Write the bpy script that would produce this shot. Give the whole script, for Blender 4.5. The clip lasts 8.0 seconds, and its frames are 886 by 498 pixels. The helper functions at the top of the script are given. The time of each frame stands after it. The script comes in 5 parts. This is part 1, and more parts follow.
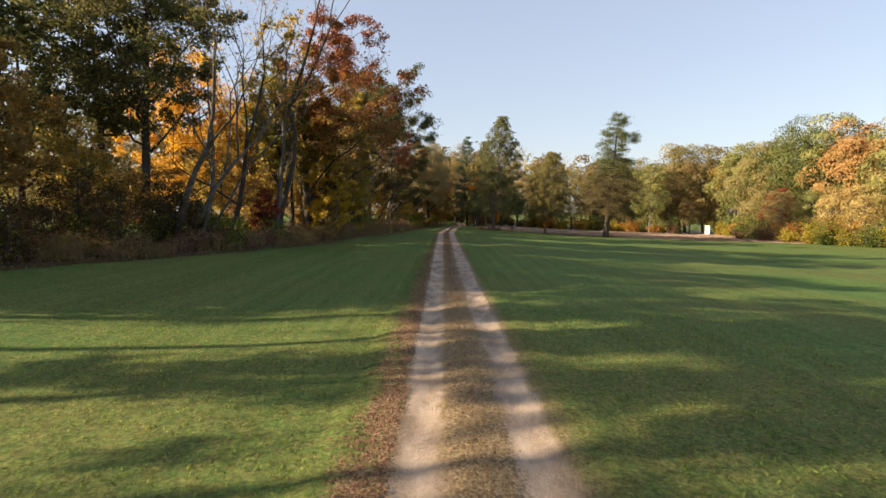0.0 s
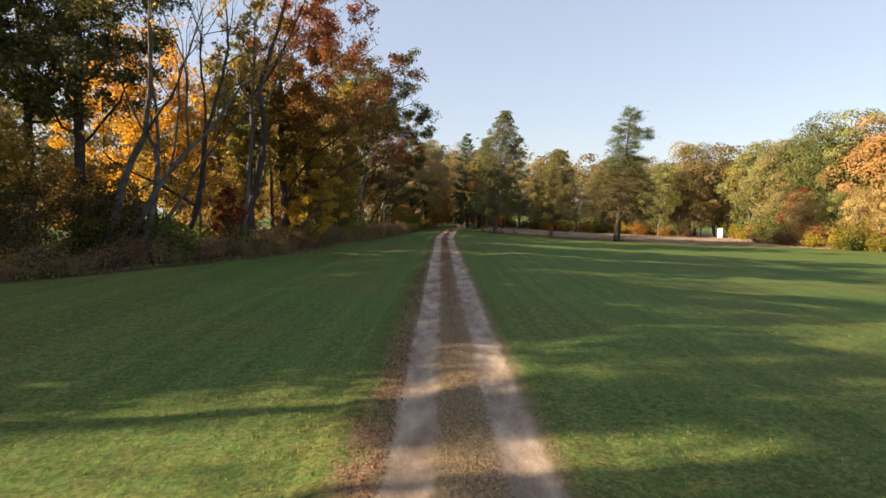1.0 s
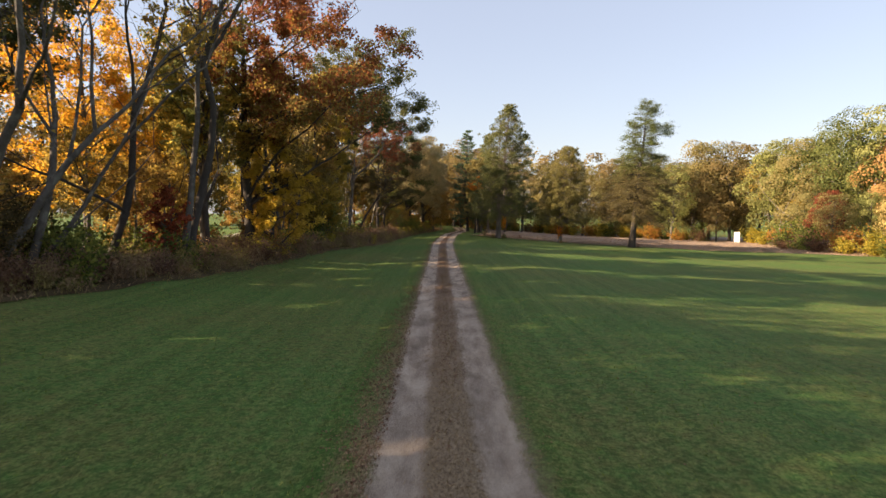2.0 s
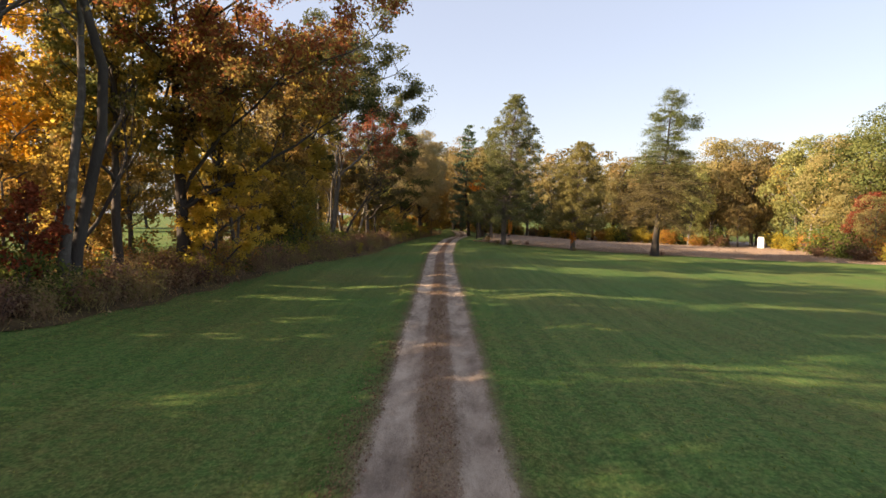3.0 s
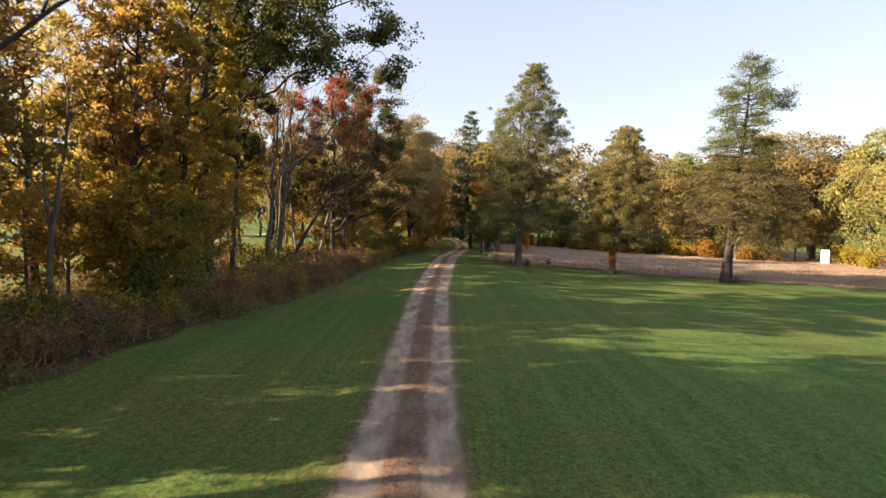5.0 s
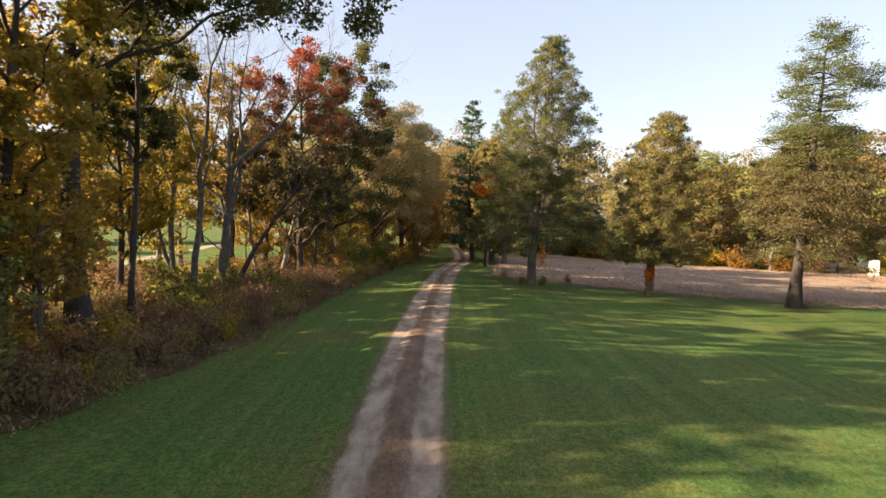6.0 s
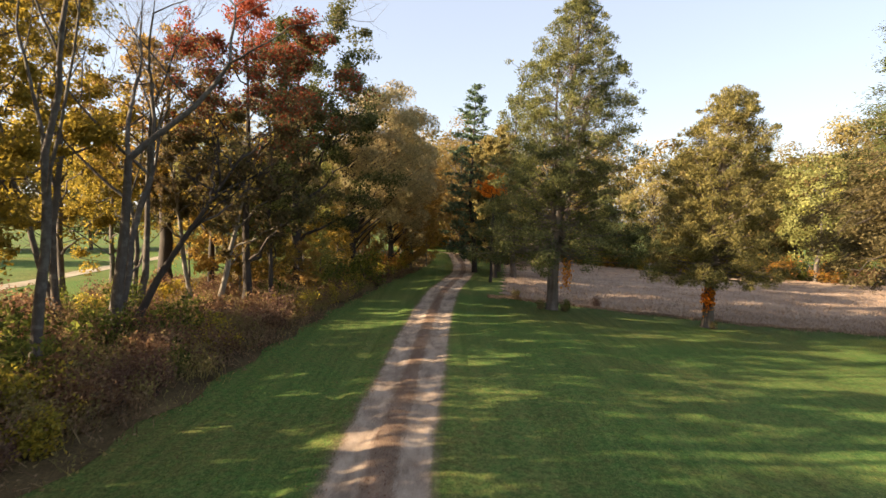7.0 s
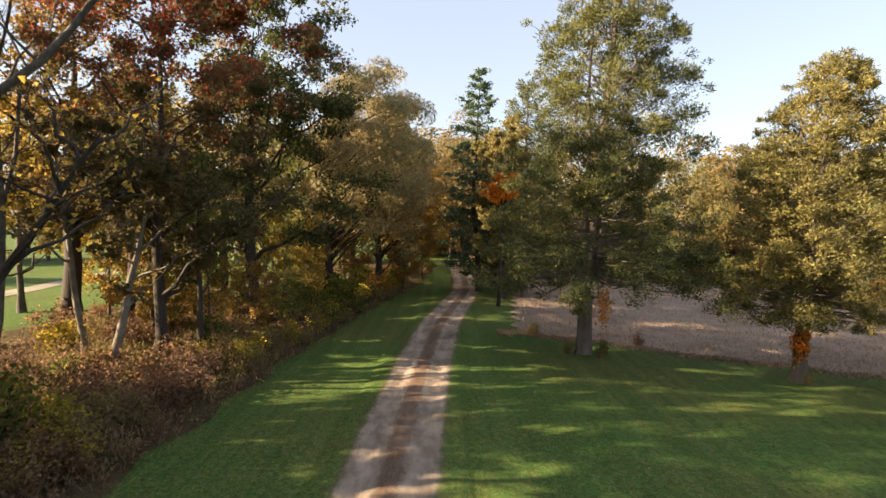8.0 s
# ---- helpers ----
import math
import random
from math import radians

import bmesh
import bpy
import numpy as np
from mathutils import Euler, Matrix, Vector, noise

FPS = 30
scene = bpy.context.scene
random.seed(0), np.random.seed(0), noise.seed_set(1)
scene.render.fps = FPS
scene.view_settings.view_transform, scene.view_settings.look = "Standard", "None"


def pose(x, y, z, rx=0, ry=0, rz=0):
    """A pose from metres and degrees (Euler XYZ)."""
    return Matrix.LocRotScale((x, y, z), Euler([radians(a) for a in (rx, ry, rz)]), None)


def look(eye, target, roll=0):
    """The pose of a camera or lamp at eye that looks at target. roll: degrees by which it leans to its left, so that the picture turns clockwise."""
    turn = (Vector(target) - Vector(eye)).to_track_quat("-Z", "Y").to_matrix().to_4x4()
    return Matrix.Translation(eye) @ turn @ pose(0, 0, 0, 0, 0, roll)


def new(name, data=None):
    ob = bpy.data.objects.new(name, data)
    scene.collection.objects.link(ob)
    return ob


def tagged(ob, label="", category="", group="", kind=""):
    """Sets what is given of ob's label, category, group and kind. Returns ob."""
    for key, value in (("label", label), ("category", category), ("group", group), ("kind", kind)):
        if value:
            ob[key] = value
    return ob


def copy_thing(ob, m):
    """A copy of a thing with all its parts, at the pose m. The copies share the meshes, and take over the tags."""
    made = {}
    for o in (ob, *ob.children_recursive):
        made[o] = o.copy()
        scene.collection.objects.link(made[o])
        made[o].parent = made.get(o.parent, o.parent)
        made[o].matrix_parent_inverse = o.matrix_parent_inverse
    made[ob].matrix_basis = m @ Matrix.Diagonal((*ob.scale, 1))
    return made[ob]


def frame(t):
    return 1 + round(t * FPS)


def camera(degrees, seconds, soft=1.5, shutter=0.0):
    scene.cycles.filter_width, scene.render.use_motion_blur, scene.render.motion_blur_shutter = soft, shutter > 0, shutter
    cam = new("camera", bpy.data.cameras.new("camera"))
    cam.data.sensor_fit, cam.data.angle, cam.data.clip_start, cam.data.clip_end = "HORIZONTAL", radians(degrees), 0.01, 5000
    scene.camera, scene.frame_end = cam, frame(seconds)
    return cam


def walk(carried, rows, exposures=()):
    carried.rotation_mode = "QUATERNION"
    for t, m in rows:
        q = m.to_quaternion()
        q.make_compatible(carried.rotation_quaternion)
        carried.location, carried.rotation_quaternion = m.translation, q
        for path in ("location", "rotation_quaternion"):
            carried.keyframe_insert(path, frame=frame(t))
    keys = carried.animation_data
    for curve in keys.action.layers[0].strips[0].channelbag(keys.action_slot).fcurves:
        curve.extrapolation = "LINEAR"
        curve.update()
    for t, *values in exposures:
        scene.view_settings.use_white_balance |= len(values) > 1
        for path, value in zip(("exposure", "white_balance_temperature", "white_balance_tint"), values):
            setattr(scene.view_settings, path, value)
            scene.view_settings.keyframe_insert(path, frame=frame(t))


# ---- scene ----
cam = camera(75.2, 8.0, soft=1.5, shutter=0.12)
METRES, EYE, TILT, LEAN, TURN = 80.0, 3.1, -3.65, 0.0, 0.0
ROWS = [
    (0.0, 0.0, 0.0, 0.0, 0.0, 0.0, -0.0),
    (0.5, 0.0005, 0.0415, 0.0039, -0.05, -0.01, -0.09),
    (1.0, 0.0011, 0.0944, 0.009, -0.14, 0.02, -0.16),
    (1.5, 0.0021, 0.1443, 0.0136, -0.19, 0.08, -0.19),
    (3.0, 0.0058, 0.3274, 0.0317, -0.26, 0.23, -0.37),
    (3.5, 0.0075, 0.3877, 0.0383, -0.28, 0.24, -0.4),
    (4.0, 0.0092, 0.4581, 0.0461, -0.33, 0.25, -0.43),
    (4.5, 0.0114, 0.5202, 0.0528, -0.33, 0.28, -0.46),
    (6.0, 0.0177, 0.7331, 0.0746, -0.4, 0.65, -0.55),
    (6.5, 0.0199, 0.7979, 0.0818, -0.4, 0.66, -0.59),
    (7.0, 0.0222, 0.8725, 0.0895, -0.39, 0.7, -0.56),
    (7.5, 0.0244, 0.9362, 0.0983, -0.36, 0.74, -0.53),
    (8.0, 0.0263, 0.994, 0.1052, -0.28, 0.91, -0.49),
]
walk(cam, [(t, pose(0, 0, EYE, TILT, LEAN, TURN) @ pose(METRES * x, METRES * y, METRES * z, 90 + pitch, roll, yaw)) for t, x, y, z, yaw, pitch, roll in ROWS],
     exposures=[(0.0, 1.63, 7400, 15), (3.5, 1.95, 7850, 19), (8.0, 2.07, 7800, 15)])


# ---------- world, sun ----------
SUN_ELEV, SUN_DIR = 21.5, (-0.983, -0.182)
world = bpy.data.worlds.new("sky")
scene.world = world
world.use_nodes = True
wn = world.node_tree
sky = wn.nodes.new("ShaderNodeTexSky")
sky.sky_type = 'NISHITA'
sky.sun_disc = False
sky.sun_elevation = radians(SUN_ELEV)
sky.sun_rotation = math.atan2(SUN_DIR[0], SUN_DIR[1])
sky.air_density, sky.dust_density, sky.ozone_density = 1.0, 1.2, 1.6
wn.nodes["Background"].inputs["Strength"].default_value = 0.098
haze = wn.nodes.new("ShaderNodeMix")
haze.data_type = 'RGBA'
haze.inputs[0].default_value = 0.6
haze.inputs[7].default_value = (1.58, 1.92, 2.58, 1)
wn.links.new(sky.outputs["Color"], haze.inputs[6])
wn.links.new(haze.outputs[2], wn.nodes["Background"].inputs["Color"])

sun_data = bpy.data.lights.new("sun", 'SUN')
sun_data.energy, sun_data.angle, sun_data.color = 5.0, radians(0.6), (1.0, 0.86, 0.66)
sun = new("sun", sun_data)
sun_up = math.tan(radians(SUN_ELEV)) * math.hypot(*SUN_DIR)
sun.matrix_world = look((100 * SUN_DIR[0], 100 * SUN_DIR[1], 100 * sun_up), (0, 0, 0))


# ---------- materials ----------
def material(name):
    m = bpy.data.materials.new(name)
    m.use_nodes = True
    nt = m.node_tree
    nt.nodes.clear()
    return m, nt, nt.nodes.new("ShaderNodeOutputMaterial")


def node(nt, kind, inputs=None):
    n = nt.nodes.new(kind)
    for k, v in (inputs or {}).items():
        if isinstance(v, bpy.types.NodeSocket):
            nt.links.new(v, n.inputs[k])
        else:
            n.inputs[k].default_value = v
    return n


def ramp(nt, fac, stops, interp='LINEAR'):
    n = nt.nodes.new("ShaderNodeValToRGB")
    n.color_ramp.interpolation = interp
    el = n.color_ramp.elements
    while len(el) < len(stops):
        el.new(0.5)
    for e, (p, c) in zip(el, stops):
        e.position = p
        e.color = (*c, 1) if len(c) == 3 else c
    nt.links.new(fac, n.inputs["Fac"])
    return n.outputs["Color"]


def mixc(nt, fac, a, b, mode='MIX'):
    n = nt.nodes.new("ShaderNodeMix")
    n.data_type, n.blend_type = 'RGBA', mode
    for idx, v in ((0, fac), (6, a), (7, b)):
        if isinstance(v, bpy.types.NodeSocket):
            nt.links.new(v, n.inputs[idx])
        else:
            n.inputs[idx].default_value = v if idx == 0 else (*v, 1)
    return n.outputs[2]


def maths(nt, op, a, b=0.0, clamp=False):
    n = nt.nodes.new("ShaderNodeMath")
    n.operation, n.use_clamp = op, clamp
    for i, v in enumerate((a, b)):
        if isinstance(v, bpy.types.NodeSocket):
            nt.links.new(v, n.inputs[i])
        else:
            n.inputs[i].default_value = v
    return n.outputs[0]


def noise_of(nt, vec, scale, detail=3.0, rough=0.55):
    return node(nt, "ShaderNodeTexNoise", {"Vector": vec, "Scale": scale, "Detail": detail, "Roughness": rough}).outputs["Fac"]


def leaf_material(name, stops, glow=0.5, drift=0.35, gain=2.2, patch_scale=0.28, crest=None):
    """Leaves: colour by leaf, by branch and by tree, some light passing through. crest: (from height, to height, colour) of leaves that turn first."""
    m, nt, out = material(name)
    isl = node(nt, "ShaderNodeNewGeometry").outputs["Random Per Island"]
    co = node(nt, "ShaderNodeTexCoord").outputs["Object"]
    patch = noise_of(nt, co, patch_scale, 2.0)
    patch = maths(nt, 'MULTIPLY_ADD', patch, 2.2)
    patch.node.inputs[2].default_value = -0.6
    tree = node(nt, "ShaderNodeObjectInfo").outputs["Random"]
    f = maths(nt, 'ADD', maths(nt, 'MULTIPLY', isl, 1.0 - drift - 0.2), maths(nt, 'MULTIPLY', patch, drift))
    f = maths(nt, 'ADD', f, maths(nt, 'MULTIPLY', tree, 0.2), True)
    col = ramp(nt, f, [(p, tuple(min(0.85, v * gain) for v in c)) for p, c in stops])
    if crest:
        z = node(nt, "ShaderNodeSeparateXYZ", {"Vector": co}).outputs[2]
        z = maths(nt, 'ADD', z, maths(nt, 'MULTIPLY', maths(nt, 'SUBTRACT', patch, 0.5), 5.0))
        z = maths(nt, 'DIVIDE', maths(nt, 'SUBTRACT', z, crest[0]), crest[1] - crest[0], True)
        z = maths(nt, 'GREATER_THAN', z, maths(nt, 'MULTIPLY_ADD', isl, 0.9))
        z.node.inputs[1].links[0].from_node.inputs[2].default_value = 0.08
        col = mixc(nt, z, col, crest[2])
    hsv = node(nt, "ShaderNodeHueSaturation", {"Color": col, "Saturation": 1.03, "Value": maths(nt, 'MULTIPLY_ADD', isl, 0.5)})
    hsv.inputs["Value"].links[0].from_node.inputs[2].default_value = 0.75
    c = hsv.outputs["Color"]
    p = node(nt, "ShaderNodeBsdfPrincipled", {"Base Color": c, "Roughness": 0.7, "Specular IOR Level": 0.08})
    t = node(nt, "ShaderNodeBsdfTranslucent", {"Color": mixc(nt, 1.0, c, (1.55, 1.5, 1.3), 'MULTIPLY')})
    mx = node(nt, "ShaderNodeMixShader", {"Fac": glow, 1: p.outputs[0], 2: t.outputs[0]})
    nt.links.new(mx.outputs[0], out.inputs[0])
    return m


def bark_material(name, dark, light, lichen=0.0):
    m, nt, out = material(name)
    co = node(nt, "ShaderNodeTexCoord").outputs["Object"]
    sq = node(nt, "ShaderNodeMapping", {"Vector": co, "Scale": (1.0, 1.0, 0.22)}).outputs[0]
    fine = noise_of(nt, sq, 14.0, 6.0, 0.7)
    big = noise_of(nt, co, 0.9, 3.0)
    col = mixc(nt, maths(nt, 'MULTIPLY', fine, big), dark, light)
    if lichen:
        spots = ramp(nt, noise_of(nt, co, 3.0, 4.0), ((0.5, (0, 0, 0)), (0.62, (1, 1, 1))))
        col = mixc(nt, maths(nt, 'MULTIPLY', spots, lichen), col, (0.30, 0.31, 0.26))
    bump = node(nt, "ShaderNodeBump", {"Height": fine, "Strength": 0.8, "Distance": 0.03})
    p = node(nt, "ShaderNodeBsdfPrincipled", {"Base Color": col, "Roughness": 0.9, "Specular IOR Level": 0.15, "Normal": bump.outputs[0]})
    nt.links.new(p.outputs[0], out.inputs[0])
    return m


def plain_material(name, color, rough=0.6, var=0.15, scale=8.0, metal=0.0):
    m, nt, out = material(name)
    co = node(nt, "ShaderNodeTexCoord").outputs["Object"]
    n = noise_of(nt, co, scale, 5.0)
    col = mixc(nt, n, tuple(c * (1 - var) for c in color), tuple(min(1, c * (1 + var)) for c in color))
    p = node(nt, "ShaderNodeBsdfPrincipled", {"Base Color": col, "Roughness": rough, "Metallic": metal})
    nt.links.new(p.outputs[0], out.inputs[0])
    return m


def lawn_colour(nt, co):
    """Mown autumn grass: blades, worn patches, mower lines. Returns colour and height."""
    blades = noise_of(nt, co, 15.0, 8.0, 0.9)
    tuft = noise_of(nt, co, 3.0, 5.0, 0.7)
    area = noise_of(nt, co, 0.11, 4.0, 0.6)
    base = ramp(nt, blades, ((0.38, (0.026, 0.062, 0.016)), (0.47, (0.053, 0.113, 0.028)), (0.54, (0.089, 0.160, 0.041)), (0.62, (0.188, 0.222, 0.072))))
    worn = ramp(nt, blades, ((0.38, (0.042, 0.043, 0.013)), (0.50, (0.116, 0.112, 0.035)), (0.62, (0.26, 0.228, 0.09))))
    way = node(nt, "ShaderNodeSeparateXYZ", {"Vector": co})
    # Dry grass thickens near the start, its sunlit gold partly put into the colour.
    sunny_south = ramp(nt, maths(nt, 'MULTIPLY', way.outputs[1], 0.01), ((0.08, (1, 1, 1)), (0.26, (0, 0, 0))))
    dry = maths(nt, 'ADD', maths(nt, 'MULTIPLY', tuft, 0.65), maths(nt, 'MULTIPLY', area, 0.6))
    dry = ramp(nt, maths(nt, 'ADD', dry, maths(nt, 'MULTIPLY', sunny_south, 0.10)), ((0.53, (0, 0, 0)), (0.78, (1, 1, 1))))
    col = mixc(nt, maths(nt, 'MULTIPLY', dry, 0.9), base, worn)
    lines = node(nt, "ShaderNodeMapping", {"Vector": co, "Rotation": (0, 0, radians(2.0)), "Scale": (1.8, 0.012, 1.0)}).outputs[0]
    mown = ramp(nt, noise_of(nt, lines, 1.0, 4.0, 0.65), ((0.40, (0, 0, 0)), (0.60, (1, 1, 1))))
    col = mixc(nt, maths(nt, 'MULTIPLY', mown, 0.6), col, mixc(nt, 1.0, col, (0.60, 0.72, 0.62), 'MULTIPLY'))
    clump = noise_of(nt, co, 5.5, 5.0, 0.75)
    col = mixc(nt, 1.0, col, ramp(nt, clump, ((0.36, (0.70, 0.73, 0.68)), (0.50, (1.02, 1.02, 1.0)), (0.63, (1.28, 1.25, 1.2)))), 'MULTIPLY')
    h = maths(nt, 'ADD', blades, maths(nt, 'ADD', maths(nt, 'MULTIPLY', tuft, 0.25), maths(nt, 'MULTIPLY', clump, 0.8)))
    return col, h


def lawn_material():
    m, nt, out = material("lawn_grass")
    co = node(nt, "ShaderNodeNewGeometry").outputs["Position"]
    col, h = lawn_colour(nt, co)
    bump = node(nt, "ShaderNodeBump", {"Height": h, "Strength": 0.7, "Distance": 0.022})
    p = node(nt, "ShaderNodeBsdfPrincipled", {"Base Color": col, "Roughness": 0.9, "Specular IOR Level": 0.1, "Normal": bump.outputs[0]})
    nt.links.new(p.outputs[0], out.inputs[0])
    return m


def track_material():
    """Two wheel ruts of pale dust and gravel, litter between and beside them; u is metres off the centre line."""
    m, nt, out = material("farm_track")
    co = node(nt, "ShaderNodeNewGeometry").outputs["Position"]
    lawn, h = lawn_colour(nt, co)
    uvn = node(nt, "ShaderNodeUVMap")
    uvn.uv_map = "track"
    uv = uvn.outputs[0]
    u = node(nt, "ShaderNodeSeparateXYZ", {"Vector": uv}).outputs[0]
    run = node(nt, "ShaderNodeMapping", {"Vector": co, "Scale": (1.0, 0.35, 1.0)}).outputs[0]
    wob = noise_of(nt, co, 0.9, 4.0, 0.6)
    mid = noise_of(nt, run, 4.0, 6.0, 0.7)
    fine = noise_of(nt, co, 22.0, 8.0, 0.8)
    u2 = maths(nt, 'ADD', u, maths(nt, 'MULTIPLY', maths(nt, 'SUBTRACT', wob, 0.5), 0.22))
    u2 = maths(nt, 'ADD', u2, maths(nt, 'MULTIPLY', maths(nt, 'SUBTRACT', mid, 0.5), 0.40))
    u2 = maths(nt, 'ADD', u2, maths(nt, 'MULTIPLY', maths(nt, 'SUBTRACT', fine, 0.5), 0.62))
    au = maths(nt, 'ABSOLUTE', u2)
    v = node(nt, "ShaderNodeSeparateXYZ", {"Vector": uv}).outputs[1]
    wide = ramp(nt, maths(nt, 'MULTIPLY', v, 0.01), ((0.08, (0, 0, 0)), (0.32, (1, 1, 1))))
    half = maths(nt, 'ADD', maths(nt, 'MULTIPLY', wide, 0.08), 0.28)
    half = maths(nt, 'ADD', half, maths(nt, 'MULTIPLY', ramp(nt, maths(nt, 'MULTIPLY', v, 0.01), ((0.78, (0, 0, 0)), (0.93, (1, 1, 1)))), 0.09))
    off = maths(nt, 'SUBTRACT', maths(nt, 'ABSOLUTE', maths(nt, 'SUBTRACT', au, 0.75)), half)
    rut = ramp(nt, maths(nt, 'ADD', off, 0.5), ((0.42, (1, 1, 1)), (0.50, (0.6, 0.6, 0.6)), (0.57, (0, 0, 0))))
    rut = maths(nt, 'MULTIPLY', rut, maths(nt, 'ADD', maths(nt, 'MULTIPLY', mid, 0.9), 0.42), True)
    worn = ramp(nt, maths(nt, 'MULTIPLY', au, 0.5), ((0.47, (1, 1, 1)), (0.72, (0, 0, 0))))
    left = ramp(nt, maths(nt, 'MULTIPLY', u2, -0.5), ((0.48, (0, 0, 0)), (0.55, (1, 1, 1)), (0.72, (1, 1, 1)), (0.88, (0, 0, 0))))
    grit = noise_of(nt, co, 60.0, 6.0, 0.8)
    damp = noise_of(nt, run, 1.6, 5.0, 0.65)
    dust = ramp(nt, maths(nt, 'ADD', maths(nt, 'MULTIPLY', grit, 0.55), maths(nt, 'MULTIPLY', damp, 0.45)), ((0.38, (0.135, 0.100, 0.076)), (0.48, (0.29, 0.226, 0.174)), (0.58, (0.50, 0.405, 0.315))))
    litter = ramp(nt, fine, ((0.36, (0.045, 0.032, 0.018)), (0.46, (0.13, 0.095, 0.055)), (0.55, (0.25, 0.185, 0.11)), (0.66, (0.46, 0.36, 0.22))))
    red = ramp(nt, fine, ((0.38, (0.04, 0.022, 0.014)), (0.48, (0.17, 0.090, 0.055)), (0.60, (0.42, 0.26, 0.17))))
    far_litter = mixc(nt, 1.0, mixc(nt, 0.5, litter, dust), (0.74, 0.66, 0.66), 'MULTIPLY')
    near = ramp(nt, maths(nt, 'MULTIPLY', v, 0.01), ((0.16, (1, 1, 1)), (0.42, (0, 0, 0))))
    col = mixc(nt, worn, lawn, mixc(nt, near, far_litter, litter))
    patchy = ramp(nt, mid, ((0.36, (0, 0, 0)), (0.58, (1, 1, 1))))
    col = mixc(nt, maths(nt, 'MULTIPLY', maths(nt, 'MULTIPLY', left, patchy), maths(nt, 'MULTIPLY', near, 0.85)), col, red)
    col = mixc(nt, rut, col, dust)
    bump = node(nt, "ShaderNodeBump", {"Height": maths(nt, 'ADD', h, maths(nt, 'MULTIPLY', grit, rut)), "Strength": 0.7, "Distance": 0.022})
    p = node(nt, "ShaderNodeBsdfPrincipled", {"Base Color": col, "Roughness": 0.95, "Specular IOR Level": 0.08, "Normal": bump.outputs[0]})
    nt.links.new(p.outputs[0], out.inputs[0])
    return m


def soil_material(name, a, b, c):
    m, nt, out = material(name)
    co = node(nt, "ShaderNodeNewGeometry").outputs["Position"]
    n = maths(nt, 'ADD', maths(nt, 'MULTIPLY', noise_of(nt, co, 9.0, 8.0, 0.75), 0.6), maths(nt, 'MULTIPLY', noise_of(nt, co, 0.35, 3.0), 0.4))
    col = ramp(nt, n, ((0.36, a), (0.5, b), (0.64, c)))
    bump = node(nt, "ShaderNodeBump", {"Height": n, "Strength": 0.9, "Distance": 0.08})
    p = node(nt, "ShaderNodeBsdfPrincipled", {"Base Color": col, "Roughness": 0.95, "Specular IOR Level": 0.08, "Normal": bump.outputs[0]})
    nt.links.new(p.outputs[0], out.inputs[0])
    return m


LAWN, TRACK = lawn_material(), track_material()
FOREST_FLOOR = soil_material("forest_floor", (0.03, 0.022, 0.012), (0.085, 0.062, 0.032), (0.16, 0.115, 0.055))
MEADOW_SOIL = soil_material("meadow_soil", (0.17, 0.122, 0.092), (0.29, 0.215, 0.162), (0.42, 0.32, 0.24))
GRAVEL = soil_material("pale_gravel", (0.20, 0.17, 0.13), (0.30, 0.265, 0.20), (0.40, 0.35, 0.28))
BARK = bark_material("grey_brown_bark", (0.036, 0.031, 0.027), (0.25, 0.22, 0.195), 0.2)
BARK_DARK = bark_material("dark_bark", (0.024, 0.020, 0.018), (0.15, 0.13, 0.115))
BARK_PALE = bark_material("pale_weathered_bark", (0.07, 0.06, 0.05), (0.46, 0.41, 0.34), 0.3)
BARK_CEDAR = bark_material("stringy_cedar_bark", (0.045, 0.036, 0.030), (0.46, 0.385, 0.33))
GREEN_DK, GREEN, OLIVE, YGREEN = (0.020, 0.030, 0.012), (0.048, 0.066, 0.020), (0.088, 0.084, 0.026), (0.165, 0.155, 0.036)
GOLD, YELLOW, ORANGE, RUST, RED, BROWN = (0.25, 0.165, 0.036), (0.34, 0.235, 0.042), (0.25, 0.125, 0.042), (0.15, 0.072, 0.030), (0.20, 0.052, 0.032), (0.105, 0.072, 0.036)
L_OAKDK = leaf_material("dark_green_oak_leaves", ((0.0, GREEN_DK), (0.35, (0.044, 0.054, 0.022)), (0.65, (0.075, 0.070, 0.030)), (1.0, BROWN)), 0.4, gain=1.5)
L_OAKRUST = leaf_material("rust_oak_leaves", ((0.0, OLIVE), (0.22, (0.12, 0.095, 0.030)), (0.45, (0.115, 0.070, 0.032)), (0.62, (0.17, 0.115, 0.036)), (0.82, (0.105, 0.070, 0.032)), (1.0, RUST)), 0.55, 0.5, gain=1.8)
L_OAKBIG = leaf_material("gold_and_rust_oak_leaves", ((0.0, (0.062, 0.060, 0.022)), (0.25, (0.125, 0.098, 0.030)), (0.5, (0.078, 0.060, 0.026)), (0.72, (0.165, 0.115, 0.034)), (1.0, (0.115, 0.066, 0.030))), 0.5, 0.5, gain=1.55, crest=(6.0, 17.0, (0.215, 0.084, 0.042)))
# Brighter copy of L_DRAPE, sunlight through the leaves put into its colour.
L_CURTAIN = leaf_material("bright_gold_hanging_leaves", ((0.0, (0.12, 0.10, 0.028)), (0.35, (0.22, 0.16, 0.034)), (0.7, (0.17, 0.128, 0.032)), (1.0, (0.26, 0.17, 0.036))), 0.62, 0.55, gain=2.2)
